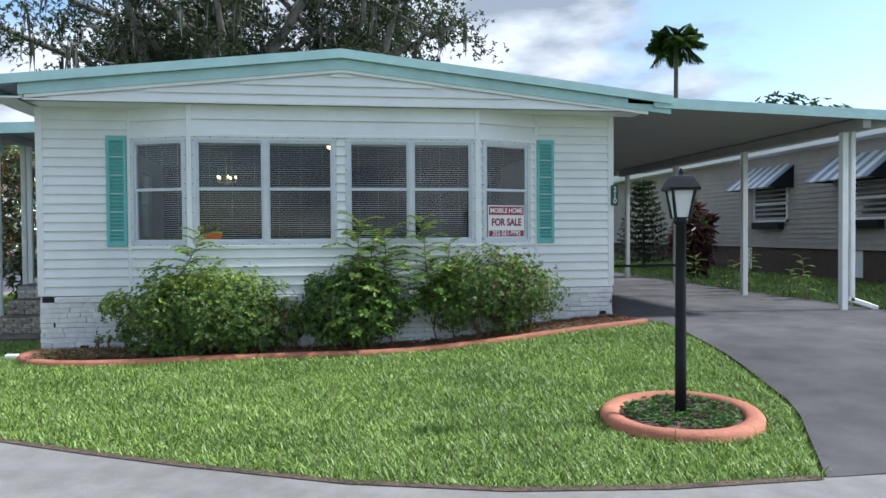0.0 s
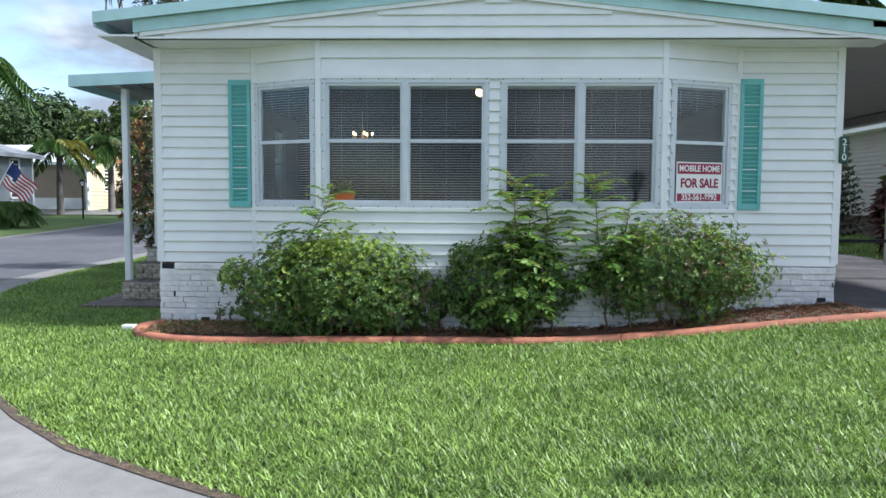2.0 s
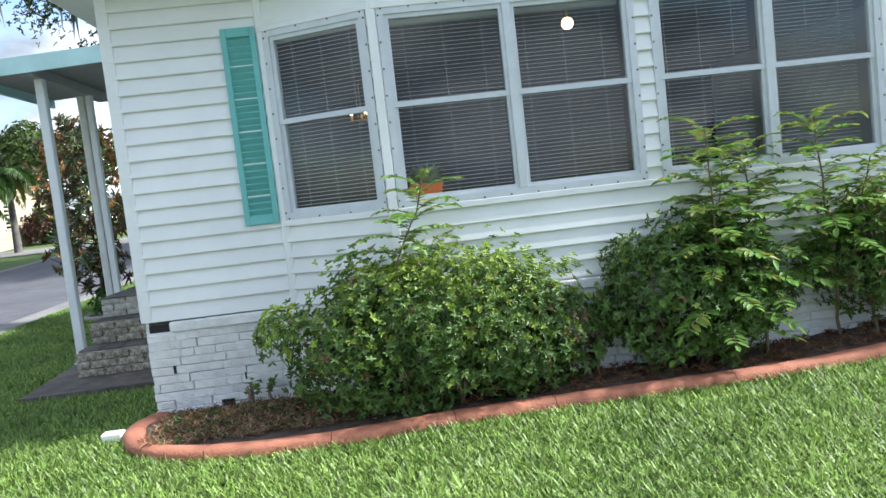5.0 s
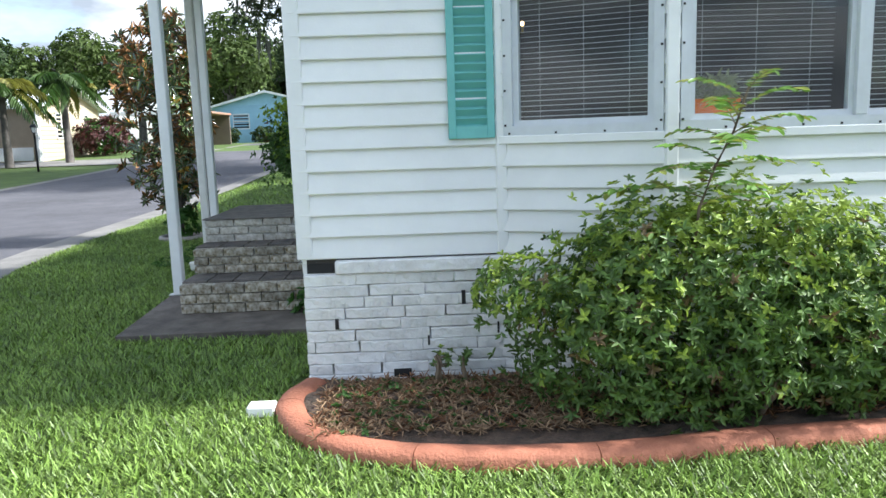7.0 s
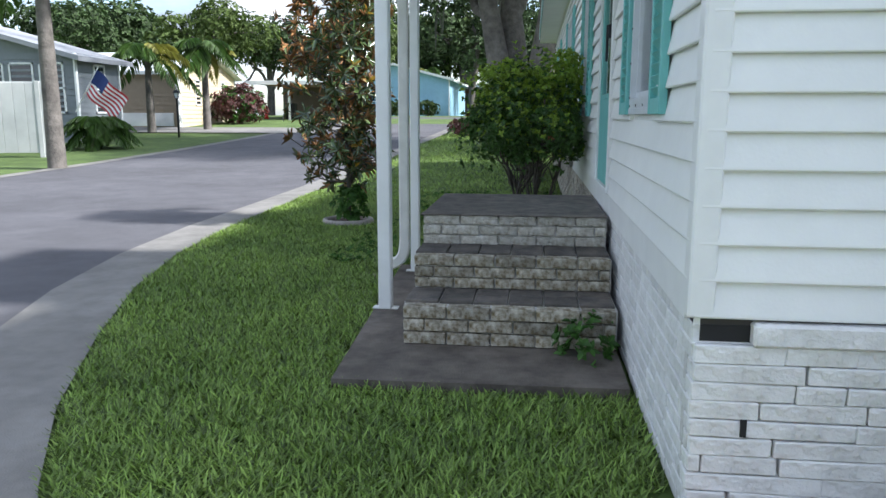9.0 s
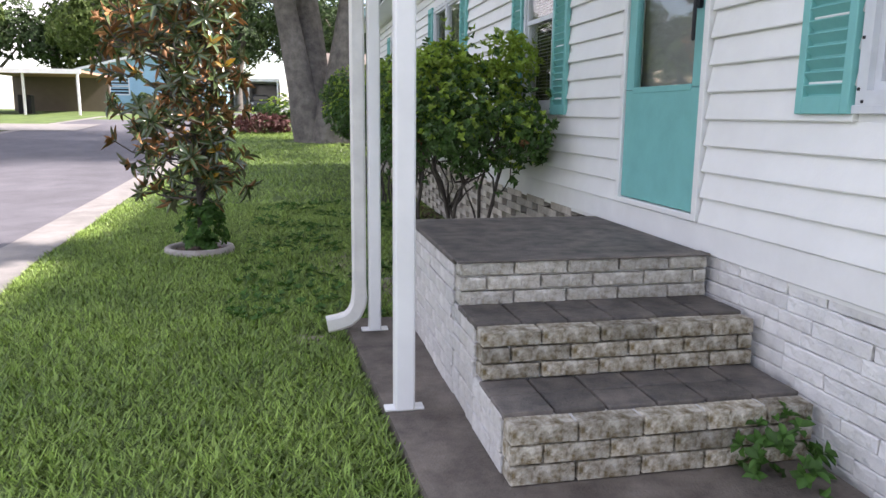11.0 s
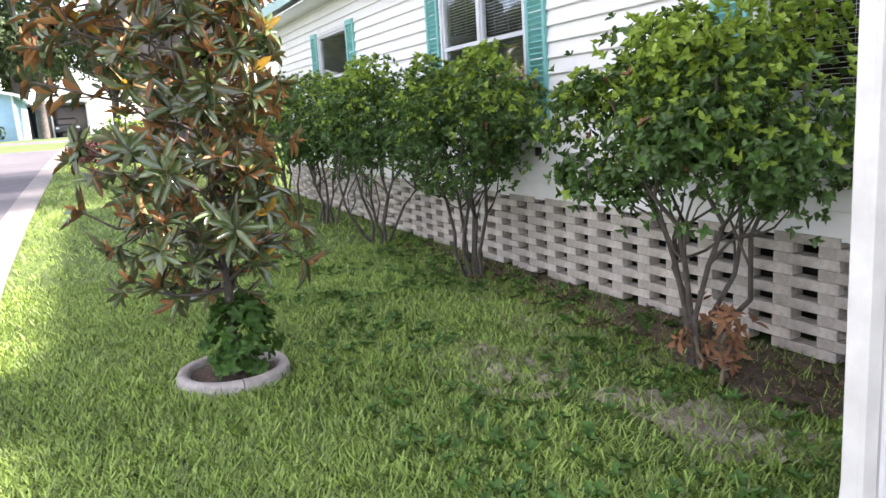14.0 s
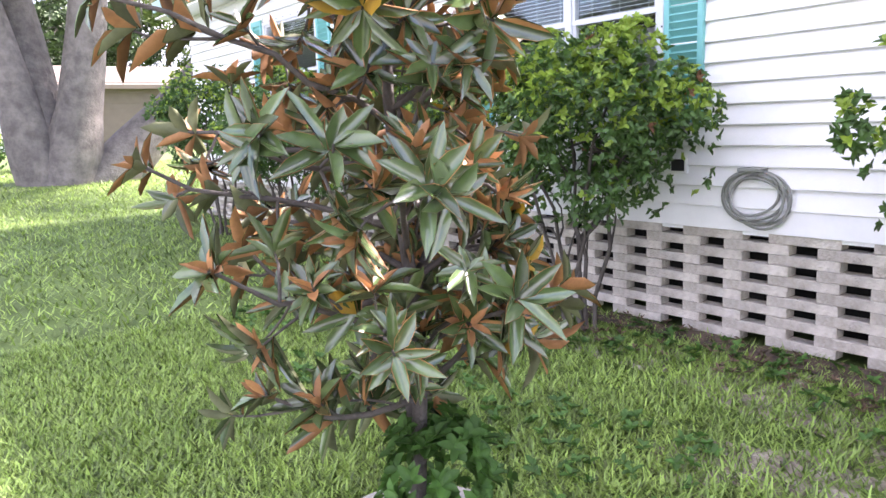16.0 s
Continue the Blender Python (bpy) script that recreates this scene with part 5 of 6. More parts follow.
mound("hedge_soil", [(-3.19, 13.15), (-3.62, 13.2), (-3.85, 13.9), (-3.7, 14.7), (-3.5, 15.4), (-3.42, 16.4), (-3.45, 17.2), (-3.38, 18.6), (-3.19, 18.8)], 0.004, M_MULCH, "dark soil and leaf litter along the lattice skirt", "soil")
scatter_weeds("hedge_litter", in_bed(190, -3.80, -3.2, 13.2, 18.5, 0.008), 0.04, 0.013, L_BROWN, "dry brown leaves lying under the hedge", "leaf litter")
wx, wy = rng.uniform(-5.4, -3.3, 900), rng.uniform(13.2, 19.0, 900)
scatter_weeds("lawn_weeds", [(a, b, gz(a, b) + 0.01) for a, b in zip(wx, wy) if noise.noise(Vector((a * 1.3, b * 1.3, 9))) > -0.05], 0.045, 0.024, L_WEED, "broad-leaved weeds growing through the thin lawn", "weeds")

# ---- grass ----
EDX, EDY = np.array([p[0] for p in edge]), np.array([p[1] for p in edge])
BLX, BLY = np.array([p[0] for p in bed_line[1:]]), np.array([p[1] for p in bed_line[1:]])


def lawn_blades(name, n, x0, x1, y0, y1, l, w, keep, label):
    x, y = rng.uniform(x0, x1, n), rng.uniform(y0, y1, n)
    k = keep(x, y)
    x, y = x[k], y[k]
    clump = np.array([noise.noise(Vector((float(a) * 1.7, float(b) * 1.7, 0))) + 0.5 * noise.noise(Vector((float(a) * 6, float(b) * 6, 4))) for a, b in zip(x, y)])
    z = np.array([gz(float(a), float(b)) for a, b in zip(x, y)]) - 0.012
    m = len(x)
    P = np.column_stack([x, y, z])
    a = rng.uniform(0, 6.283, m)
    lean = rng.uniform(0.2, 1.5, m)
    h = np.column_stack([np.cos(a) * lean, np.sin(a) * lean, np.ones(m)])
    d = unit(h)
    L = l * rng.uniform(0.55, 1.25, m) * (1 + 0.3 * clump)
    W = w * rng.uniform(0.7, 1.3, m)
    s = np.column_stack([-np.sin(a + rng.uniform(-0.8, 0.8, m)), np.cos(a), np.zeros(m)])
    out = np.column_stack([np.cos(a), np.sin(a), np.zeros(m)])
    tip = P + d * L[:, None] + out * (L * 0.22)[:, None] - np.array([0, 0, 1]) * (L * 0.16)[:, None]
    V = np.stack([P - s * W[:, None] * 0.5, P + s * W[:, None] * 0.5, tip + s * W[:, None] * 0.16, tip - s * W[:, None] * 0.16], 1).reshape(-1, 3)
    F = (np.arange(m) * 4)[:, None] + np.array([0, 1, 2, 3])
    ob = mesh_np(name, V, F, M_BLADE)
    tagged(ob, label, "grass", kind="stuff")


M_BLADE = mat("grass_blade", (0.27, 0.39, 0.085), 0.45, 0.25, 1.1, island=0.75, trans=0.25, second=(0.18, 0.285, 0.055), spec=0.45)


def bare(x, y):
    """Thin patches in the lawn by the hedge."""
    t = np.exp(-((x + 4.2) ** 2 / 0.18 + (y - 13.9) ** 2 / 0.5)) + np.exp(-((x + 4.6) ** 2 / 0.3 + (y - 15.0) ** 2 / 0.4)) * 0.7 + np.exp(-((x + 3.9) ** 2 / 0.35 + (y - 16.0) ** 2 / 4.0)) * 0.6 + np.exp(-((x + 4.9) ** 2 / 0.02 + (y - 12.9) ** 2 / 0.04)) * 1.2
    return rng.random(len(x)) > t * 0.75


def lawn_ok(x, y):
    k = x > np.interp(y, EDY, EDX) + 0.02
    k &= (x < np.interp(y, [3.8, 5.1, 6.6, 8.6, 9.4, 30], [2.86, 3.55, 3.90, 4.17, 3.9, 3.9]))
    k &= ~((x > -3.25) & (y > np.interp(x, BLX, BLY) - 0.02) & (y < 9.6))
    k &= ~((x > XL - 0.02) & (y > 9.3) & (y < YB))
    k &= ~((x > np.interp(y, [10.4, 13.1], [-4.58, -4.72])) & (y > 10.42) & (y < 13.10) & (x < XL + 0.1))
    k &= np.hypot(x - LXY[0], y - LXY[1]) > 0.54
    k &= np.hypot(x - MAG[0], y - MAG[1]) > 0.32
    k &= np.hypot(x + 4.2, y - 30.0) > 0.9
    k &= ~((x > np.interp(y, [13.1, 13.9, 15.4, 18.8], [-3.6, -3.85, -3.5, -3.38])) & (y > 13.1) & (y < 18.8) & (rng.random(len(x)) < 0.8))
    return k & bare(x, y)


lawn_blades("lawn_front", 430000, -5.6, 4.3, 3.8, 9.6, 0.060, 0.0090, lawn_ok, "thick bright green lawn in front of the home")
lawn_blades("lawn_side", 330000, -7.3, -3.1, 9.6, 19.0, 0.062, 0.0092, lawn_ok, "green lawn along the shaded side of the home")
lawn_blades("lawn_back", 60000, -7.4, 0.5, 19.0, 36.0, 0.075, 0.014, lawn_ok, "green lawn rising towards the big oak")
lawn_blades("lawn_right", 26000, 7.75, 12.0, 8.0, 24.0, 0.09, 0.016, lambda x, y: x > 7.75, "green lawn beside the carport")

# ---- the oak behind the home ----
def branch_tree(name, x, y, base_r, trunks, reach, leaf_l, n_leaf, mats, bark, label, moss=0, z_lo=6.0, crown=(10.5, 8.0, 4.2), cz0=10.5, seed=3):
    """Large tree: several leaning trunks, forking limbs, and many small leaf sprays round the limb ends."""
    g = gz(x, y)
    th = empty(name, (x, y, g))
    tagged(th, label, "tree")
    r = np.random.default_rng(seed)
    paths, ends = [], []
    for k, (ax, ay) in enumerate(trunks):
        top = np.array([ax, ay, z_lo])
        b = np.array([ax * 0.09, ay * 0.09, -0.25])
        R = base_r * r.uniform(0.75, 1.0)
        tr = [(b + (top - b) * t + np.array([0.25 * math.sin(3 * t + k), 0.2 * math.cos(2.4 * t + k), 0]) * t, R * (1.35 - 0.9 * t if t < 0.15 else 1.12 - 0.6 * t)) for t in np.linspace(0, 1, 9)]
        paths.append(tr)
        for j in range(6):
            p = tr[8 if j < 3 else r.integers(5, 8)][0]
            a = r.uniform(0, 6.28)
            e = np.array([top[0] * 1.0 + crown[0] * math.cos(a) * r.uniform(0.4, 0.95), top[1] + crown[1] * math.sin(a) * r.uniform(0.4, 0.95), cz0 + crown[2] * r.uniform(-0.7, 0.6)])
            limb = curve_path(p, e, R * 0.55, 0.07, 9, 0.06)
            paths.append(limb)
            for q in range(9):
                p2 = limb[r.integers(3, 10)][0]
                e2 = p2 + r.normal(0, 1.5, 3) + np.array([0, 0, 0.4])
                tw = curve_path(p2, e2, 0.05, 0.012, 5, 0.08)
                paths.append(tw)
                ends += [t[0] for t in tw[2:]]
            ends += [t[0] for t in limb[5:]]
    ends = np.array(ends)
    idx = r.integers(0, len(ends), n_leaf)
    T = ends[idx] + r.normal(0, 0.30, (n_leaf, 3)) * np.array([1.2, 1.2, 0.8])
    D = unit(r.normal(0, 1, (n_leaf, 3)) + np.array([0, 0, 0.4]))
    V, F = rosettes(T, D, 4, leaf_l, leaf_l * 0.42, 1.0, 0.1)
    mesh_np("crown", V, F, mats, th)
    if moss:
        jj = r.integers(0, len(ends), moss)
        P = np.repeat(ends[jj] + r.normal(0, 0.4, (moss, 3)), 5, 0) + r.normal(0, 0.08, (moss * 5, 3))
        L = r.uniform(0.5, 1.5, moss * 5)
        V, F = leaves(P, np.tile([[0.0, 0.0, -1.0]], (len(P), 1)) + r.normal(0, 0.06, P.shape), r.normal(0, 1, P.shape), L, L * 0.05, 0.1, 0.05)
        mesh_np("hanging_moss", V, F, L_MOSS, th)
    V, F = tubes(paths, 9)
    mesh_np("trunk", V, F, bark, th, smooth_faces=True)
    return th


branch_tree("oak_tree", -4.1, 30.0, 0.52, [(-1.6, 0.5), (-0.5, 1.5), (1.5, -0.5), (7.4, -0.5)], 9, 0.135, 23000, L_OAK, M_OAKB, "huge grey-barked oak with many trunks and hanging moss", 340, 6.2, (9.0, 5.5, 4.0), 10.2)


def far_tree(x, y, h, r, seed, light=False, n=1500):
    g = gz(x, y)
    th = empty("tree", (x, y, g))
    tagged(th, "broad green tree in the distance behind the homes", "tree", "distant trees")
    q = np.random.default_rng(seed)
    paths = [curve_path((0, 0, -0.3), (q.normal(0, 0.4), q.normal(0, 0.4), h * 0.55), r * 0.09, r * 0.05, 5, 0.03)]
    blobs = [(np.array([q.normal(0, r * 0.42), q.normal(0, r * 0.35), h * q.uniform(0.42, 0.86)]), r * q.uniform(0.32, 0.55)) for _ in range(9)]
    T, D = [], []
    for c, br in blobs:
        paths.append(curve_path(paths[0][q.integers(2, 6)][0], c, r * 0.04, 0.03, 4, 0.05))
        d = unit(q.normal(size=(n // 9, 3)))
        T.append(c + d * br * (1 - 0.45 * q.random((len(d), 1)) ** 1.5) * np.array([1.1, 1.1, 0.85])), D.append(d + np.array([0, 0, 0.3]))
    T, D = np.concatenate(T), np.concatenate(D)
    V, F = rosettes(T, D, 4, r * 0.075, r * 0.04, 1.0, 0.15)
    mesh_np("crown", V, F, L_FAR2 if light else L_FAR, th)
    V, F = tubes(paths, 6)
    mesh_np("trunk", V, F, M_OAKB, th, smooth_faces=True)


q = random.Random(8)
for i in range(26):
    a = -58 + 4.1 * i
    far_tree(a + q.uniform(-1.5, 1.5), 72 + q.uniform(-5, 12) + abs(a + 10) * 0.05, q.uniform(8.5, 12.5), q.uniform(4.0, 5.6), 40 + i, i % 3 == 0, 1300)
for x, y, h, r in ((-26, 56, 8.0, 3.4), (-16, 62, 9.5, 4.2), (-8.5, 66, 10.5, 4.5), (-33, 52, 7.5, 3.4), (-1.0, 62, 9.0, 4.0), (22, 48, 9.5, 4.5), (33, 55, 11, 5.0), (15, 52, 8.0, 3.6), (-40, 44, 8, 3.5), (28, 40, 8.5, 4.0)):
    far_tree(x, y, h, r, int(x * 7 + 900), x % 2 == 0, 1500)


def palm(x, y, h, r, n, seed, label, yellow=True, lean=(0, 0), fan=False, trunk_r=0.14):
    g = gz(x, y)
    th = empty("palm_tree", (x, y, g))
    tagged(th, label, "palm")
    s = np.random.default_rng(int(seed * 10))
    top = np.array([lean[0], lean[1], h])
    tr = [(np.array([lean[0] * t * t, lean[1] * t * t, h * t - 0.1]), trunk_r * (1.25 - 0.5 * t) * (1 + 0.04 * (i % 2))) for i, t in enumerate(np.linspace(0, 1, 15))]
    V, F = tubes([tr], 10)
    mesh_np("trunk", V, F, M_OAKB, th, smooth_faces=True)
    for i in range(n):
        a = i * 2.4 + seed
        up = math.sin(i * 1.7 + seed) * 0.55 + 0.45 if not fan else s.uniform(-0.75, 1.0)
        d = unit(np.array([math.cos(a), math.sin(a), up]))
        ln = r * s.uniform(0.8, 1.1)
        P, D, U, L, W = [], [], [], [], []
        mid = []
        for k in range(25):
            t = k / 24
            c = top + d * ln * t - np.array([0, 0, 1]) * ln * (0.75 if not fan else 0.25) * t * t
            mid.append((c, 0.02 * (1 - 0.85 * t)))
            if k < 3:
                continue
            dd = unit(d - np.array([0, 0, (1.5 if not fan else 0.5) * t]))
            sd = unit(np.cross(dd, [0, 0, 1.0]))
            for sg in (1, -1):
                P.append(c), D.append(dd * 0.6 + sd * sg + np.array([0, 0, -0.35 * t]) + s.normal(0, 0.08, 3)), U.append([0, 0, 1.0])
                L.append(ln * (0.30 if not fan else 0.45) * math.sin(math.pi * (0.12 + 0.85 * t)) + 0.05), W.append((0.018 if fan else 0.035) * r)
        V, F = leaves(np.array(P), np.array(D), np.array(U), np.array(L), np.array(W), 0.05, 0.45)
        V2, F2 = tubes([mid], 4)
        Va, Fa, I = merge([(V, F, 0), (V2, F2, 0)])
        mesh_np("frond", Va, Fa, L_PALMY if yellow and i % 5 == 0 else L_PALM, th)


PL = "palm with a slim grey trunk and drooping feather fronds"
palm(-19.2, 36.2, 3.2, 2.1, 16, 1.0, PL)
palm(-17.7, 38.2, 3.5, 2.0, 16, 2.3, PL)
palm(-14.2, 22.6, 5.2, 2.2, 15, 3.1, PL, False, trunk_r=0.16)
palm(-11.5, 62.0, 3.2, 1.5, 12, 4.2, PL)
palm(29.6, 60.0, 16.2, 2.5, 32, 0.7, "very tall thin palm with a small ragged crown", False, (0, 0), True, 0.22)
palm(-17.0, 28.6, 0.75, 1.25, 26, 5.0, "low sago palm with stiff arching fronds", False, (0.2, 0), False, 0.16)

# ---- homes across the road ----
M_BEIGE = mat("beige_siding", (0.62, 0.52, 0.36), 0.6, 0.08, 3)
M_TAN = mat("tan_siding", (0.34, 0.27, 0.19), 0.6, 0.1, 3)
M_GREY = mat("grey_siding", (0.20, 0.22, 0.235), 0.6, 0.1, 3)
M_GREYR = mat("grey_roof", (0.30, 0.31, 0.33), 0.7, 0.1, 3)
M_BLUE = mat("blue_siding", (0.30, 0.52, 0.66), 0.6, 0.08, 3)
M_NEIGH = mat("greige_siding", (0.36, 0.33, 0.30), 0.6, 0.1, 3)
M_REDROOF = mat("reddish_roof", (0.40, 0.24, 0.17), 0.7, 0.15, 3)
# the brown home's siding; also painted shade inside the side carport
M_SHADE = mat("brown_siding_and_shade", (0.16, 0.13, 0.10), 0.7, 0.1, 3)
# window panes; also dark sheets that paint shade in porch and carport
M_PANE = mat("dark_pane_and_shade", (0.03, 0.035, 0.04), 0.08, 0.1, 3, spec=0.8)


def far_window(parent, m, u, z, w, h, frame=M_TRIM):
    bm = bmesh.new()
    for a, b, c, d in ((u, u + w, z, z + 0.06), (u, u + w, z + h - 0.06, z + h), (u, u + 0.06, z, z + h), (u + w - 0.06, u + w, z, z + h), (u, u + w, z + h / 2 - 0.03, z + h / 2 + 0.03)):
        add_box(bm, a, b, 0.0, 0.05, c, d, m)
    wn = part("window", bm, frame, parent)
    part("pane", box(u + 0.05, u + w - 0.05, 0.0, 0.02, z + 0.05, z + h - 0.05, 0, m), M_PANE, wn)


def lap_sheet(bm, m, ln, z0, zt, course):
    """Closed wall whose outer side is a run of lapped boards."""
    prof = [(-0.12, z0)]
    z = z0
    while z < zt - 0.01:
        h = min(course, zt - z)
        prof += [(0.03, z), (0.006, z + h)]
        z += h
    prof.append((-0.12, zt))
    a, b = ([bm.verts.new(m @ Vector((u, v, w))) for v, w in prof] for u in (0, ln))
    for i in range(len(prof)):
        j = (i + 1) % len(prof)
        bm.faces.new((a[i], b[i], b[j], a[j]))
    bm.faces.new(a)
    bm.faces.new(b[::-1])
    bmesh.ops.recalc_face_normals(bm, faces=bm.faces)


def gable_home(name, x0, x1, y0, y1, z0, zt, zr, along, wall, wall2, roof, label, over=0.4):
    """Home with lapped walls: ridge along 'x' or 'y'."""
    th = empty(name)
    tagged(th, label, "house")
    for p, q, mt in (((x0, y0), (x1, y0), wall), ((x1, y0), (x1, y1), wall2), ((x1, y1), (x0, y1), wall), ((x0, y1), (x0, y0), wall2)):
        m, ln = wall_frame(p, q)
        bm = bmesh.new()
        lap_sheet(bm, m, ln, z0, zt, 0.2)
        part("wall", bm, mt, th)
        part("corner_post", box(-0.06, 0.06, -0.02, 0.05, z0, zt, 0, m), M_TRIM, th)
    if along == "x":
        ym = (y0 + y1) / 2
        prof = [(y0 - over, zt - 0.12), (ym, zr), (y1 + over, zt - 0.12)]
        sect = lambda x: [(x, y, z) for y, z in prof] + [(x, y, z - 0.16) for y, z in reversed(prof)]
        a, b = sect(x0 - over), sect(x1 + over)
        tri = [[(x, y0, zt), (x, y1, zt), (x, ym, zr - 0.14)] for x in (x0, x1)]
    else:
        xm = (x0 + x1) / 2
        prof = [(x0 - over, zt - 0.12), (xm, zr), (x1 + over, zt - 0.12)]
        sect = lambda y: [(x, y, z) for x, z in prof] + [(x, y, z - 0.16) for x, z in reversed(prof)]
        a, b = sect(y0 - over), sect(y1 + over)
        tri = [[(x0, y, zt), (x1, y, zt), (xm, y, zr - 0.14)] for y in (y0, y1)]
    bm = bmesh.new()
    va, vb = [bm.verts.new(c) for c in a], [bm.verts.new(c) for c in b]
    bm.faces.new(va)
    bm.faces.new(vb[::-1])
    for i in range(6):
        bm.faces.new((va[i], va[(i + 1) % 6], vb[(i + 1) % 6], vb[i]))
    bmesh.ops.recalc_face_normals(bm, faces=bm.faces)
    part("roof", bm, roof, th)
    for t in tri:
        bm = bmesh.new()
        bm.faces.new([bm.verts.new(c) for c in t])
        part("gable", bm, wall2 if along == "x" else wall, th)
    return th


# beige home
bh = gable_home("beige_home", -28.5, -19.8, 40.0, 46.4, 0.7, 3.35, 4.35, "x", M_TAN, M_BEIGE, M_ROOF, "beige and tan mobile home with a pale metal roof")
mw, _ = wall_frame((-19.8, 40.0), (-19.8, 46.4))
far_window(bh, mw, 1.6, 1.7, 0.6, 1.25)
far_window(bh, mw, 4.6, 1.7, 0.5, 1.25)
mw, _ = wall_frame((-28.5, 40.0), (-19.8, 40.0))
part("porch_rail", box(2.6, 8.4, 0.03, 0.08, 0.75, 1.35, 0, mw), M_TRIM, bh)
# dark sheet on the wall paints the shade inside the porch
part("porch_shade", box(2.2, 3.4, 0.02, 0.06, 1.4, 3.0, 0, mw), M_PANE, bh)
for u in (2.1, 5.3, 8.6):
    part("porch_post", box(u, u + 0.12, 0.04, 0.14, 0.7, 3.2, 0, mw), M_TRIM, bh)
ax = empty("side_carport")
tagged(ax, "open carport with a reddish roof beside the beige home", "carport")
bm = box(-19.6, -14.6, 47.5, 54.0, 3.0, 3.12, 0, Matrix.Translation((0, 0, 0)))
part("roof", bm, M_REDROOF, ax)
part("fascia", box(-19.6, -14.55, 47.45, 47.5, 2.92, 3.14), M_TRIM, ax)
for x in (-19.3, -17.2, -14.8):
    part("post", box(x, x + 0.1, 47.6, 47.7, 0.8, 2.95), M_TRIM, ax)
# dark colour here paints the shaded inside of the carport
part("back_wall", box(-19.6, -14.7, 53.8, 54.0, 0.9, 3.0), M_SHADE, ax)
bins = part("waste_bin", box(-17.9, -17.3, 49.0, 49.6, 0.85, 1.95, 0.05), M_BLACK)
tagged(bins, "black wheeled waste bin standing in the carport", "bin")
# grey home and its fence
gh = gable_home("grey_home", -28.0, -19.0, 31.0, 33.6, 0.3, 3.3, 4.5, "y", M_GREY, M_GREY, M_GREYR, "grey-sided mobile home with a low pale roof")
mw, _ = wall_frame((-28.0, 31.0), (-19.0, 31.0))
for u in (4.4, 5.5, 6.6, 7.7):
    far_window(gh, mw, u, 1.3, 0.9, 1.7)
mw, _ = wall_frame((-19.0, 31.0), (-19.0, 38.5))
far_window(gh, mw, 1.0, 1.3, 0.7, 1.7)
M_FENCE = mat("fence_vinyl", (0.58, 0.59, 0.58), 0.5, 0.1, 2.0, stain=0.12)
fence = empty("white_fence")
tagged(fence, "white vinyl board privacy fence on the lawn", "fence")
mf, lf = wall_frame((-23.5, 23.4), (-16.2, 25.8))
zf = gz(-18, 25)
for i in range(int(lf / 0.3)):
    part("board", box(i * 0.3 + 0.004, i * 0.3 + 0.296, 0, 0.04, zf + 0.12, zf + 1.95, 0.006, mf), M_FENCE, fence)
for i in (0, 4, 8, 12, 16, 20, 24):
    part("post", box(i * 0.3 - 0.06, i * 0.3 + 0.06, -0.05, 0.07, zf - 0.1, zf + 2.0, 0.01, mf), M_FENCE, fence)
part("rail", box(0, lf, -0.03, 0.0, zf + 1.85, zf + 1.98, 0, mf), M_FENCE, fence)
# flag
flag = empty("flag", (-17.6, 30.0, 2.68))
tagged(flag, "striped red and white flag with blue canton", "flag")
M_FRED, M_FBLUE = mat("flag_red", (0.45, 0.03, 0.04), 0.8, 0.05), mat("flag_blue", (0.02, 0.04, 0.16), 0.8, 0.05)
tilt = Matrix.Rotation(radians(-14), 4, "Z") @ Matrix.Rotation(radians(38), 4, "Y")
for i in range(13):
    bm = bmesh.new()
    prev = None
    for k in range(13):
        u = k / 12
        if i < 7 and u < 0.39:
            continue
        c = [bm.verts.new(tilt @ Vector((u * 1.5, 0.07 * math.sin(u * 9 + i * 0.2), -z * 0.072))) for z in (i, i + 1)]
        if prev:
            bm.faces.new((prev[0], prev[1], c[1], c[0]))
        prev = c
    part("stripe", bm, M_FRED if i % 2 == 0 else M_WHITE, flag)
bm = bmesh.new()
prev = None
for k in range(6):
    u = k / 12
    c = [bm.verts.new(tilt @ Vector((u * 1.5, 0.07 * math.sin(u * 9), -z * 0.072))) for z in (0, 7)]
    if prev:
        bm.faces.new((prev[0], prev[1], c[1], c[0]))
    prev = c
part("canton", bm, M_FBLUE, flag)
part("pole", box(-0.02, 0.0, -0.02, 0.02, -1.7, 0.1, 0, tilt), M_TRIM, flag)

# lamp across the road, hydrant, far shrubs
l2 = copy_thing(lamp, pose(-16.85, 33.8, gz(-16.85, 33.8), 0, 0, 20))
hy = empty("fire_hydrant", (-19.0, 49.0, gz(-19, 49)))
tagged(hy, "small red fire hydrant on the far verge", "hydrant")
M_HYD = mat("hydrant_red", (0.55, 0.03, 0.02), 0.4, 0.1)
lathe("barrel", [(0.16, 0), (0.16, 0.05), (0.11, 0.06), (0.11, 0.5), (0.15, 0.52), (0.15, 0.56), (0.11, 0.66), (0.03, 0.72)], 12, M_HYD, hy)
part("outlet", box(-0.2, 0.2, -0.06, 0.06, 0.36, 0.47, 0.02), M_HYD, hy)
RS = (L_RED, L_RED, L_WEED)
shrub(-18.4, 43.5, (1.3, 1.3, 0.95), 0.9, 500, 0.22, 0.07, 51.0, RS, "dark red leafy shrub beside the beige home", "shrub", 0.2, 0.3)
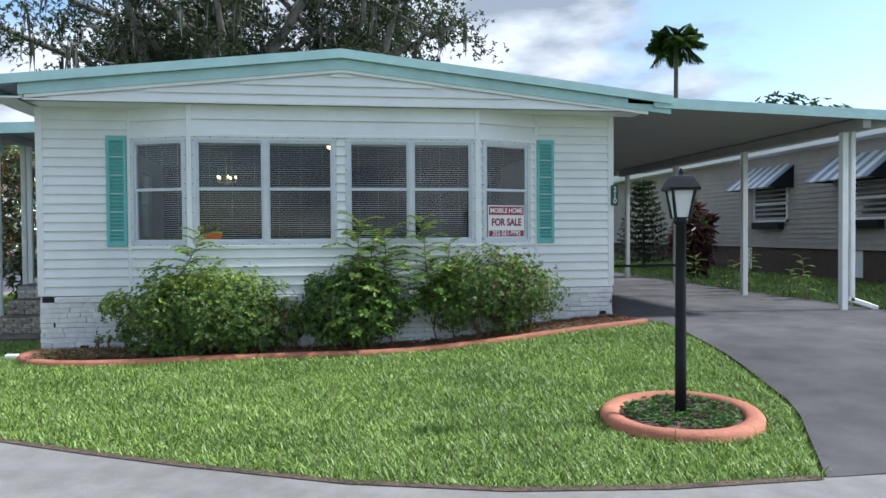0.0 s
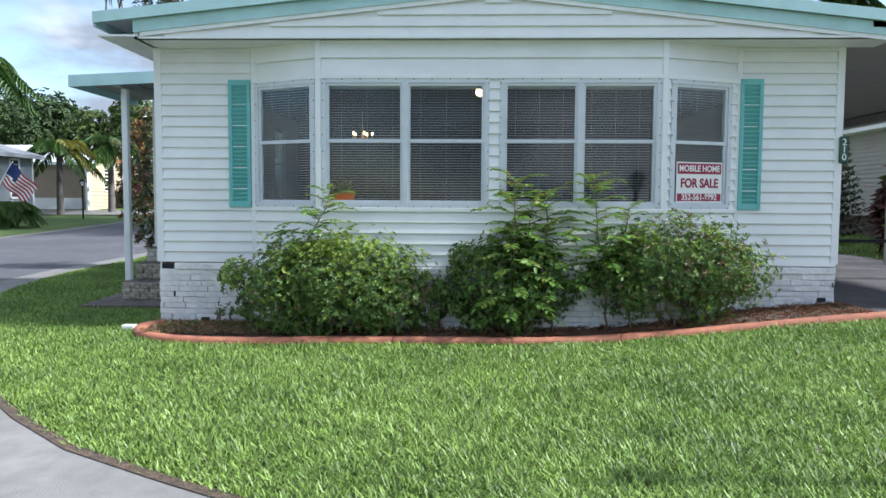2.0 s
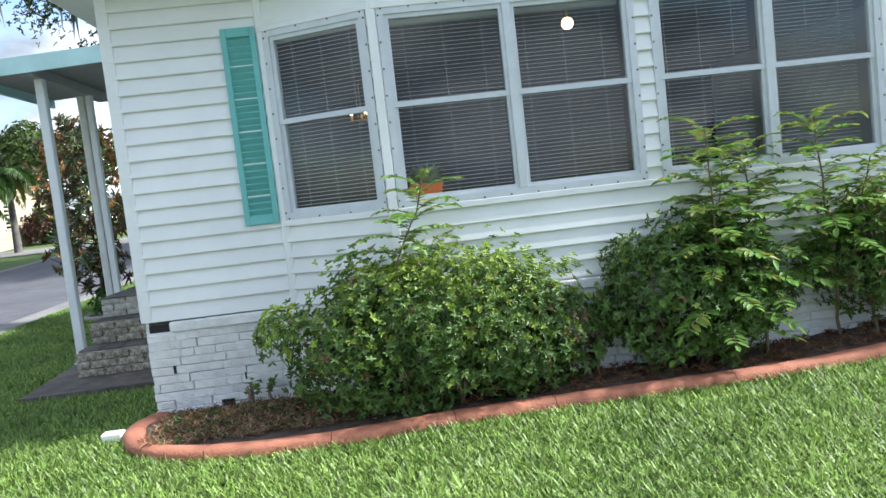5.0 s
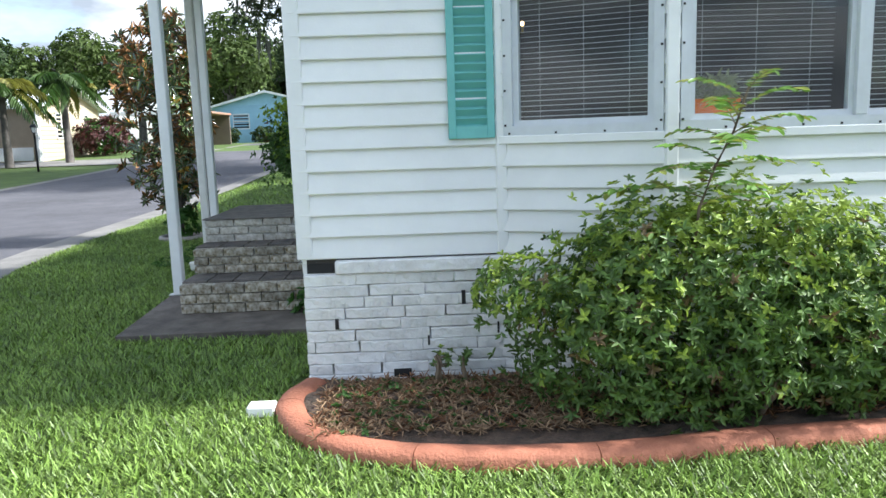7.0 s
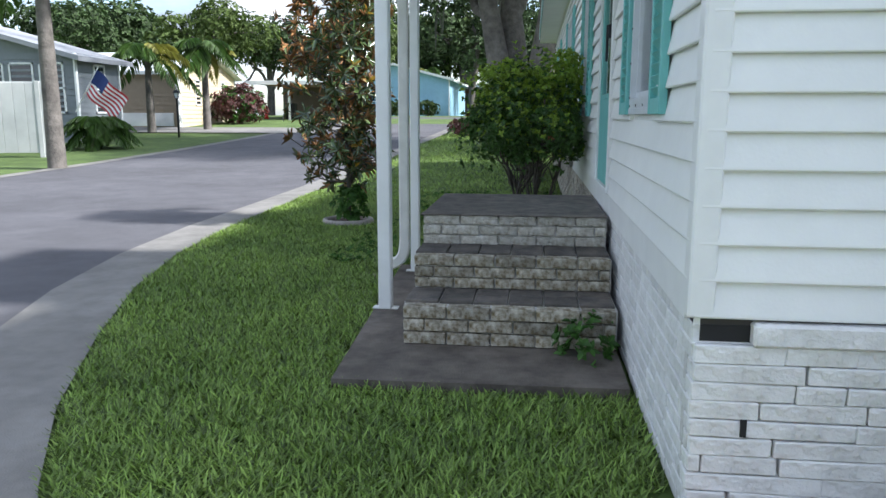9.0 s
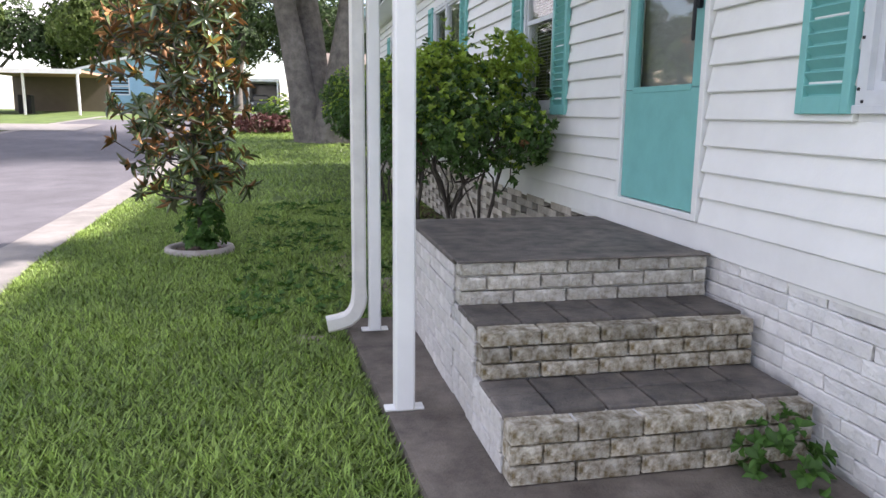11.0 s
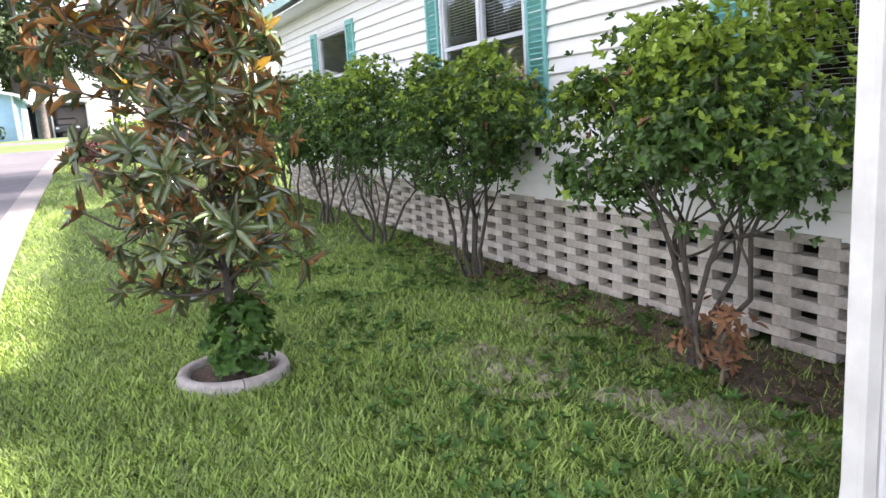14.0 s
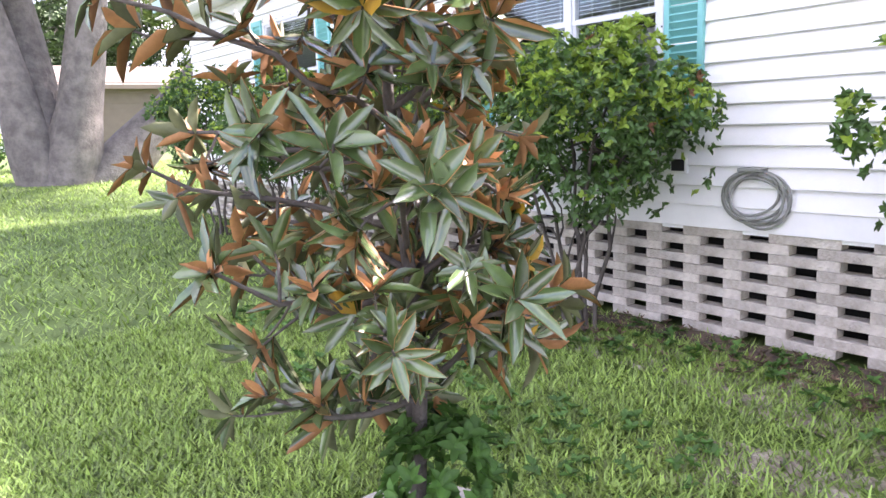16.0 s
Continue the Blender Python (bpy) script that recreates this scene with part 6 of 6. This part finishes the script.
shrub(-5.9, 35.5, (1.0, 0.9, 0.35), 0.3, 400, 0.10, 0.045, 52.0, RS, "low dark purple shrub in the far bed", "shrub", 0.2, 0)
shrub(-5.0, 36.5, (1.2, 1.0, 0.65), 0.6, 600, 0.09, 0.045, 53.0, LIG, "green shrub in the bed beyond the oak", "shrub", 0.5, 0)
shrub(-3.2, 35.0, (0.9, 0.9, 0.6), 0.5, 500, 0.09, 0.045, 54.0, LIG, "green shrub in the bed beyond the oak", "shrub", 0.4, 0)
# blue home, white carport with a car, brown home
bl = gable_home("blue_home", -17.5, -9.6, 60.0, 72.0, 1.2, 3.9, 4.9, "y", M_BLUE, M_BLUE, M_ROOF, "pale blue mobile home with a white roof edge")
mw, _ = wall_frame((-17.5, 60.0), (-9.6, 60.0))
far_window(bl, mw, 1.5, 2.2, 1.2, 1.1)
for x, y, c in ((-16.0, 58.6, 61.0), (-11.0, 58.8, 62.0), (-13.6, 58.5, 63.0)):
    shrub(x, y, (0.8, 0.6, 0.55), 0.5, 160, 0.16, 0.08, c, (L_FAR, L_FAR2, L_FAR), "clipped green shrub before the blue home", "shrub", 0.3, 0)
fc = empty("far_carport")
tagged(fc, "white flat-roofed carport at the end of the street", "carport")
part("roof", box(-11.0, -5.6, 74.0, 80.0, 3.75, 3.98), M_TRIM, fc)
for x in (-10.8, -8.2, -5.8):
    part("post", box(x, x + 0.12, 74.1, 74.2, 1.2, 3.8), M_TRIM, fc)
# near-black wall paints the shade at the back of the carport
part("back_wall", box(-11.0, -5.6, 79.8, 80.0, 1.2, 3.75), M_PANE, fc)
car = empty("car", (-7.2, 76.0, gz(-7, 76)))
tagged(car, "dark grey car parked under the far carport", "car")
M_CAR = mat("car_paint", (0.08, 0.085, 0.09), 0.2, 0.05)
bm = box(-0.88, 0.88, -2.1, 2.1, 0.32, 0.85, 0.12)
add_box(bm, -0.72, 0.72, -1.2, 1.5, 0.82, 1.42, None, 0.18)
part("body", bm, M_CAR, car)
part("windscreen", box(-0.62, 0.62, -1.225, -1.195, 0.92, 1.30, 0.02), M_PANE, car)
for x in (-0.8, 0.6):
    for y in (-1.35, 1.3):
        bm = bmesh.new()
        bmesh.ops.create_cone(bm, segments=18, radius1=0.32, radius2=0.32, depth=0.2, cap_ends=True, matrix=Matrix.Translation((x + 0.1, y, 0.32)) @ Matrix.Rotation(radians(90), 4, "Y"))
        part("wheel", bm, M_BLACK, car)
    part("headlight", box(x - 0.02 if x > 0 else x, x + 0.24, -2.13, -2.08, 0.6, 0.74, 0.02), M_WHITE, car)
gable_home("brown_home", -3.2, 5.0, 44.0, 54.0, 0.9, 3.3, 4.3, "x", M_SHADE, M_SHADE, M_SHADE, "brown home seen past the oak's trunk")
drv2 = grid_sheet("far_driveway", [-30 + 2.0 * i for i in range(10)], [36.0, 37.3, 38.6, 39.6], lambda x, y: gz(x, y) + 0.02, M_CONC)
tagged(drv2, "pale concrete drive before the beige home", "driveway", kind="structure")

# ---- neighbour beyond the carport ----
nb = empty("neighbour_home")
tagged(nb, "greige sided mobile home with striped window awnings", "house")
mn, ln = wall_frame((11.5, 34.0), (11.5, 8.0))
bm = bmesh.new()
lap_sheet(bm, mn, ln, 0.95, 3.32, 0.12)
part("wall", bm, M_NEIGH, nb)
part("skirt", box(0, ln, -0.12, -0.04, 0.2, 0.95, 0, mn), mat("brown_skirt", (0.10, 0.07, 0.06), 0.8, 0.2, 4), nb)
part("roof_edge", box(-0.3, ln, -0.1, 0.45, 3.30, 3.46, 0.01, mn), M_TRIM, nb)
part("roof_edge", box(-0.3, ln, -0.1, 0.30, 3.46, 3.56, 0.01, mn), M_ROOF, nb)
part("roof", box(-0.3, ln, -7.0, -0.1, 3.42, 3.58, 0.0, mn), M_ROOF, nb)
part("end_wall", box(11.5, 18.5, 33.9, 34.0, 0.3, 3.4), M_NEIGH, nb)
M_AWN = mat("awning_white", (0.66, 0.68, 0.70), 0.5, 0.1, 5)
M_AWNB = mat("awning_blue", (0.20, 0.26, 0.32), 0.5, 0.1, 5)
for yc in (17.8, 14.4):
    u = 34.0 - yc
    far_window(nb, mn, u - 0.75, 1.6, 1.5, 0.95)
    for i in range(11):
        uu = u - 0.99 + i * 0.18
        mm = mn @ Matrix.Translation((uu, 0.0, 3.02)) @ Matrix.Rotation(radians(-38), 4, "X")
        part("awning_slat", box(0.0, 0.175, 0.0, 0.95, 0.0, 0.02 + 0.012 * (i % 2), 0, mm), M_AWN if i % 2 else M_AWNB, nb)
    for uu in (u - 0.99, u + 0.97):
        bm = bmesh.new()
        bm.faces.new([bm.verts.new(mn @ Vector(c)) for c in ((uu, 0.02, 3.0), (uu, 0.74, 2.44), (uu, 0.02, 2.44))])
        part("awning_cheek", bm, M_BLACK, nb)
    part("flower_box", box(u - 0.6, u + 0.6, 0.03, 0.2, 1.42, 1.6, 0.01, mn), M_BLACK, nb)
for i, (y, w) in enumerate(((15.0, 0.5), (12.6, 0.5), (19.2, 0.45))):
    part("skirt_panel", box(34 - y, 34 - y + w, -0.035, -0.02, 0.35, 0.93, 0, mn), M_TRIM, nb)

# plants by the carport
shrub(8.9, 17.0, (0.45, 0.4, 0.85), 0.9, 130, 0.30, 0.07, 71.0, (L_RED, L_WEED, L_RED), "tall red and green strap-leaved plant by the drive", "plant", 0.3, 0.2, 4, 7, -0.95, 0.9, "strap_plant")
for x, y, h in ((7.75, 12.6, 0.75), (7.8, 13.3, 0.55), (7.85, 14.9, 0.6), (7.9, 15.6, 0.9), (7.7, 10.9, 0.7), (7.8, 11.5, 0.45)):
    pinnate(x, y, 0.2, h, 14, x * 3 + y, "leafy green young plant beside the carport edge", 0.24, 0.2)


def norfolk(x, y, h):
    th = empty("conifer", (x, y, gz(x, y)))
    tagged(th, "young tiered conifer with level drooping branches", "tree")
    paths = [[(np.array([0, 0, h * t]), 0.05 * (1.05 - t)) for t in np.linspace(0, 1, 6)]]
    P, D, U, L = [], [], [], []
    for i in range(15):
        z = h * (0.10 + 0.87 * i / 15)
        rr = 0.85 * (1 - 0.75 * i / 15)
        for k in range(7):
            a = 2 * math.pi * k / 7 + i * 0.5
            pts = [(np.array([math.cos(a) * rr * t, math.sin(a) * rr * t, z + 0.12 * t * rr - 0.10 * rr * math.sin(math.pi * t)]), 0.008) for t in np.linspace(0, 1, 7)]
            paths.append(pts)
            for p, _ in pts[1:]:
                for _k in range(8):
                    P.append(p + rng.normal(0, 0.02, 3)), D.append(np.array([math.cos(a), math.sin(a), 0.3]) + rng.normal(0, 0.7, 3)), U.append([0, 0, 1.0]), L.append(0.09)
    V, F = leaves(np.array(P), np.array(D), np.array(U), np.array(L), np.array(L) * 0.3)
    mesh_np("crown", V, F, L_OAK, th)
    V, F = tubes(paths, 5)
    mesh_np("trunk", V, F, M_BARK, th, smooth_faces=True)


norfolk(9.2, 20.5, 2.7)
rail = part("pipe_rail", box(XR + 0.05, 5.75, 10.98, 11.02, 0.83, 0.87, 0.012), M_BLACK)
tagged(rail, "thin dark pipe rail reaching out from the wall", "rail")

# ---- brick skirts of the home ----
skirt = empty("stone_skirt")
tagged(skirt, "white-painted split stone skirt under the siding", "skirting")


for p, q in front:
    lay(skirt, p, q, 0.0, 10, 0.0585, 0.27, 0.085, M_BRICKW, "stone", 0.003, 0.028, None, 0.5, 0.55)
for (p, q), a in zip(front, (0.165, 0, 0, 0, 0)):
    _, ln = wall_frame(p, q)
    strip("backing", p, q, 0.0, ln, 0.0, 0.58, -0.09, -0.05, M_MORTAR, skirt, 0.0)
    strip("ledge", p, q, a, ln, 0.585, 0.655, -0.05, 0.045, M_BRICKW, skirt, 0.008)
# black filler paints the shade in the gap at the ledge's end
part("corner_gap_shade", box(XL + 0.02, XL + 0.17, YF - 0.006, YF + 0.02, 0.59, 0.64), M_DARK, skirt)
lay(skirt, (XL, 13.0), (XL, YF), 0.0, 11, 0.0585, 0.24, 0.085, M_BRICKW, "stone", 0.003, 0.0, None, 0.5, 0.3)
part("backing", box(XL + 0.07, XL + 0.11, YF + 0.05, 13.0, 0.0, 0.64), M_MORTAR, skirt)
# black boxes on the stone face paint the shade of missing pieces
for u, z, w, h in ((0.15, 0.30, 0.018, 0.055), (0.80, 0.41, 0.02, 0.07), (0.44, 0.035, 0.09, 0.045), (0.62, 0.20, 0.010, 0.05), (0.98, 0.25, 0.010, 0.06)):
    strip("hole_shade", (XL, YF), B, u, u + w, z, z + h, 0.0, 0.0325, M_DARK, skirt, 0.0)
# the same painted hole shade on the right-hand bit
for u, z, w, h in ((0.85, 0.30, 0.09, 0.045), (1.0, 0.45, 0.012, 0.05)):
    strip("hole_shade", E, F, u, u + w, z, z + h, 0.0, 0.0325, M_DARK, skirt, 0.0)
lattice = empty("lattice_skirt")
tagged(lattice, "pierced white brick lattice skirt under the siding", "skirting")


def lay_lattice(y0, y1, joined):
    """Courses of long blocks with openings that step sideways from course to course."""
    allv, allf = [], []
    for c in range(11):
        base = 15.51 + (0.27 if c % 2 else 0.0) + 0.0775
        y = base + 0.54 * math.ceil((y0 - base) / 0.54)
        while y < y1 - 0.1:
            if joined:
                b = box(XL - 0.005, XL + 0.085, y, y + 0.385, gz(XL, y) + c * 0.0585, gz(XL, y) + c * 0.0585 + 0.058)
                o = len(allv)
                b.verts.index_update()
                allv += [v.co[:] for v in b.verts]
                allf += [[v.index + o for v in f.verts] for f in b.faces]
                b.free()
            else:
                ob = new("brick", brick(0.385, 0.09, 0.0575, M_BRICKO, "lattice"))
                ob.parent = lattice
                ob.matrix_local = Matrix.Translation((XL + 0.04 + rnd.uniform(-0.003, 0.003), y + 0.1925, c * 0.0585 + 0.03 + min(0.03, gz(XL, y)))) @ Matrix.Rotation(radians(90), 4, "Z")
            y += 0.54
    if joined:
        ob = mesh_np("far_bricks", allv, allf, M_BRICKO, lattice)
        tagged(ob, kind="stuff")


lay_lattice(13.02, 19.3, False)
lay_lattice(19.3, YB - 0.1, True)
# black sheet that paints the shade under the home behind the openings
part("painted_shade_backing", box(XL + 0.45, XL + 0.5, 13.0, YB - 0.1, 0.0, 0.64), M_DARK, lattice)
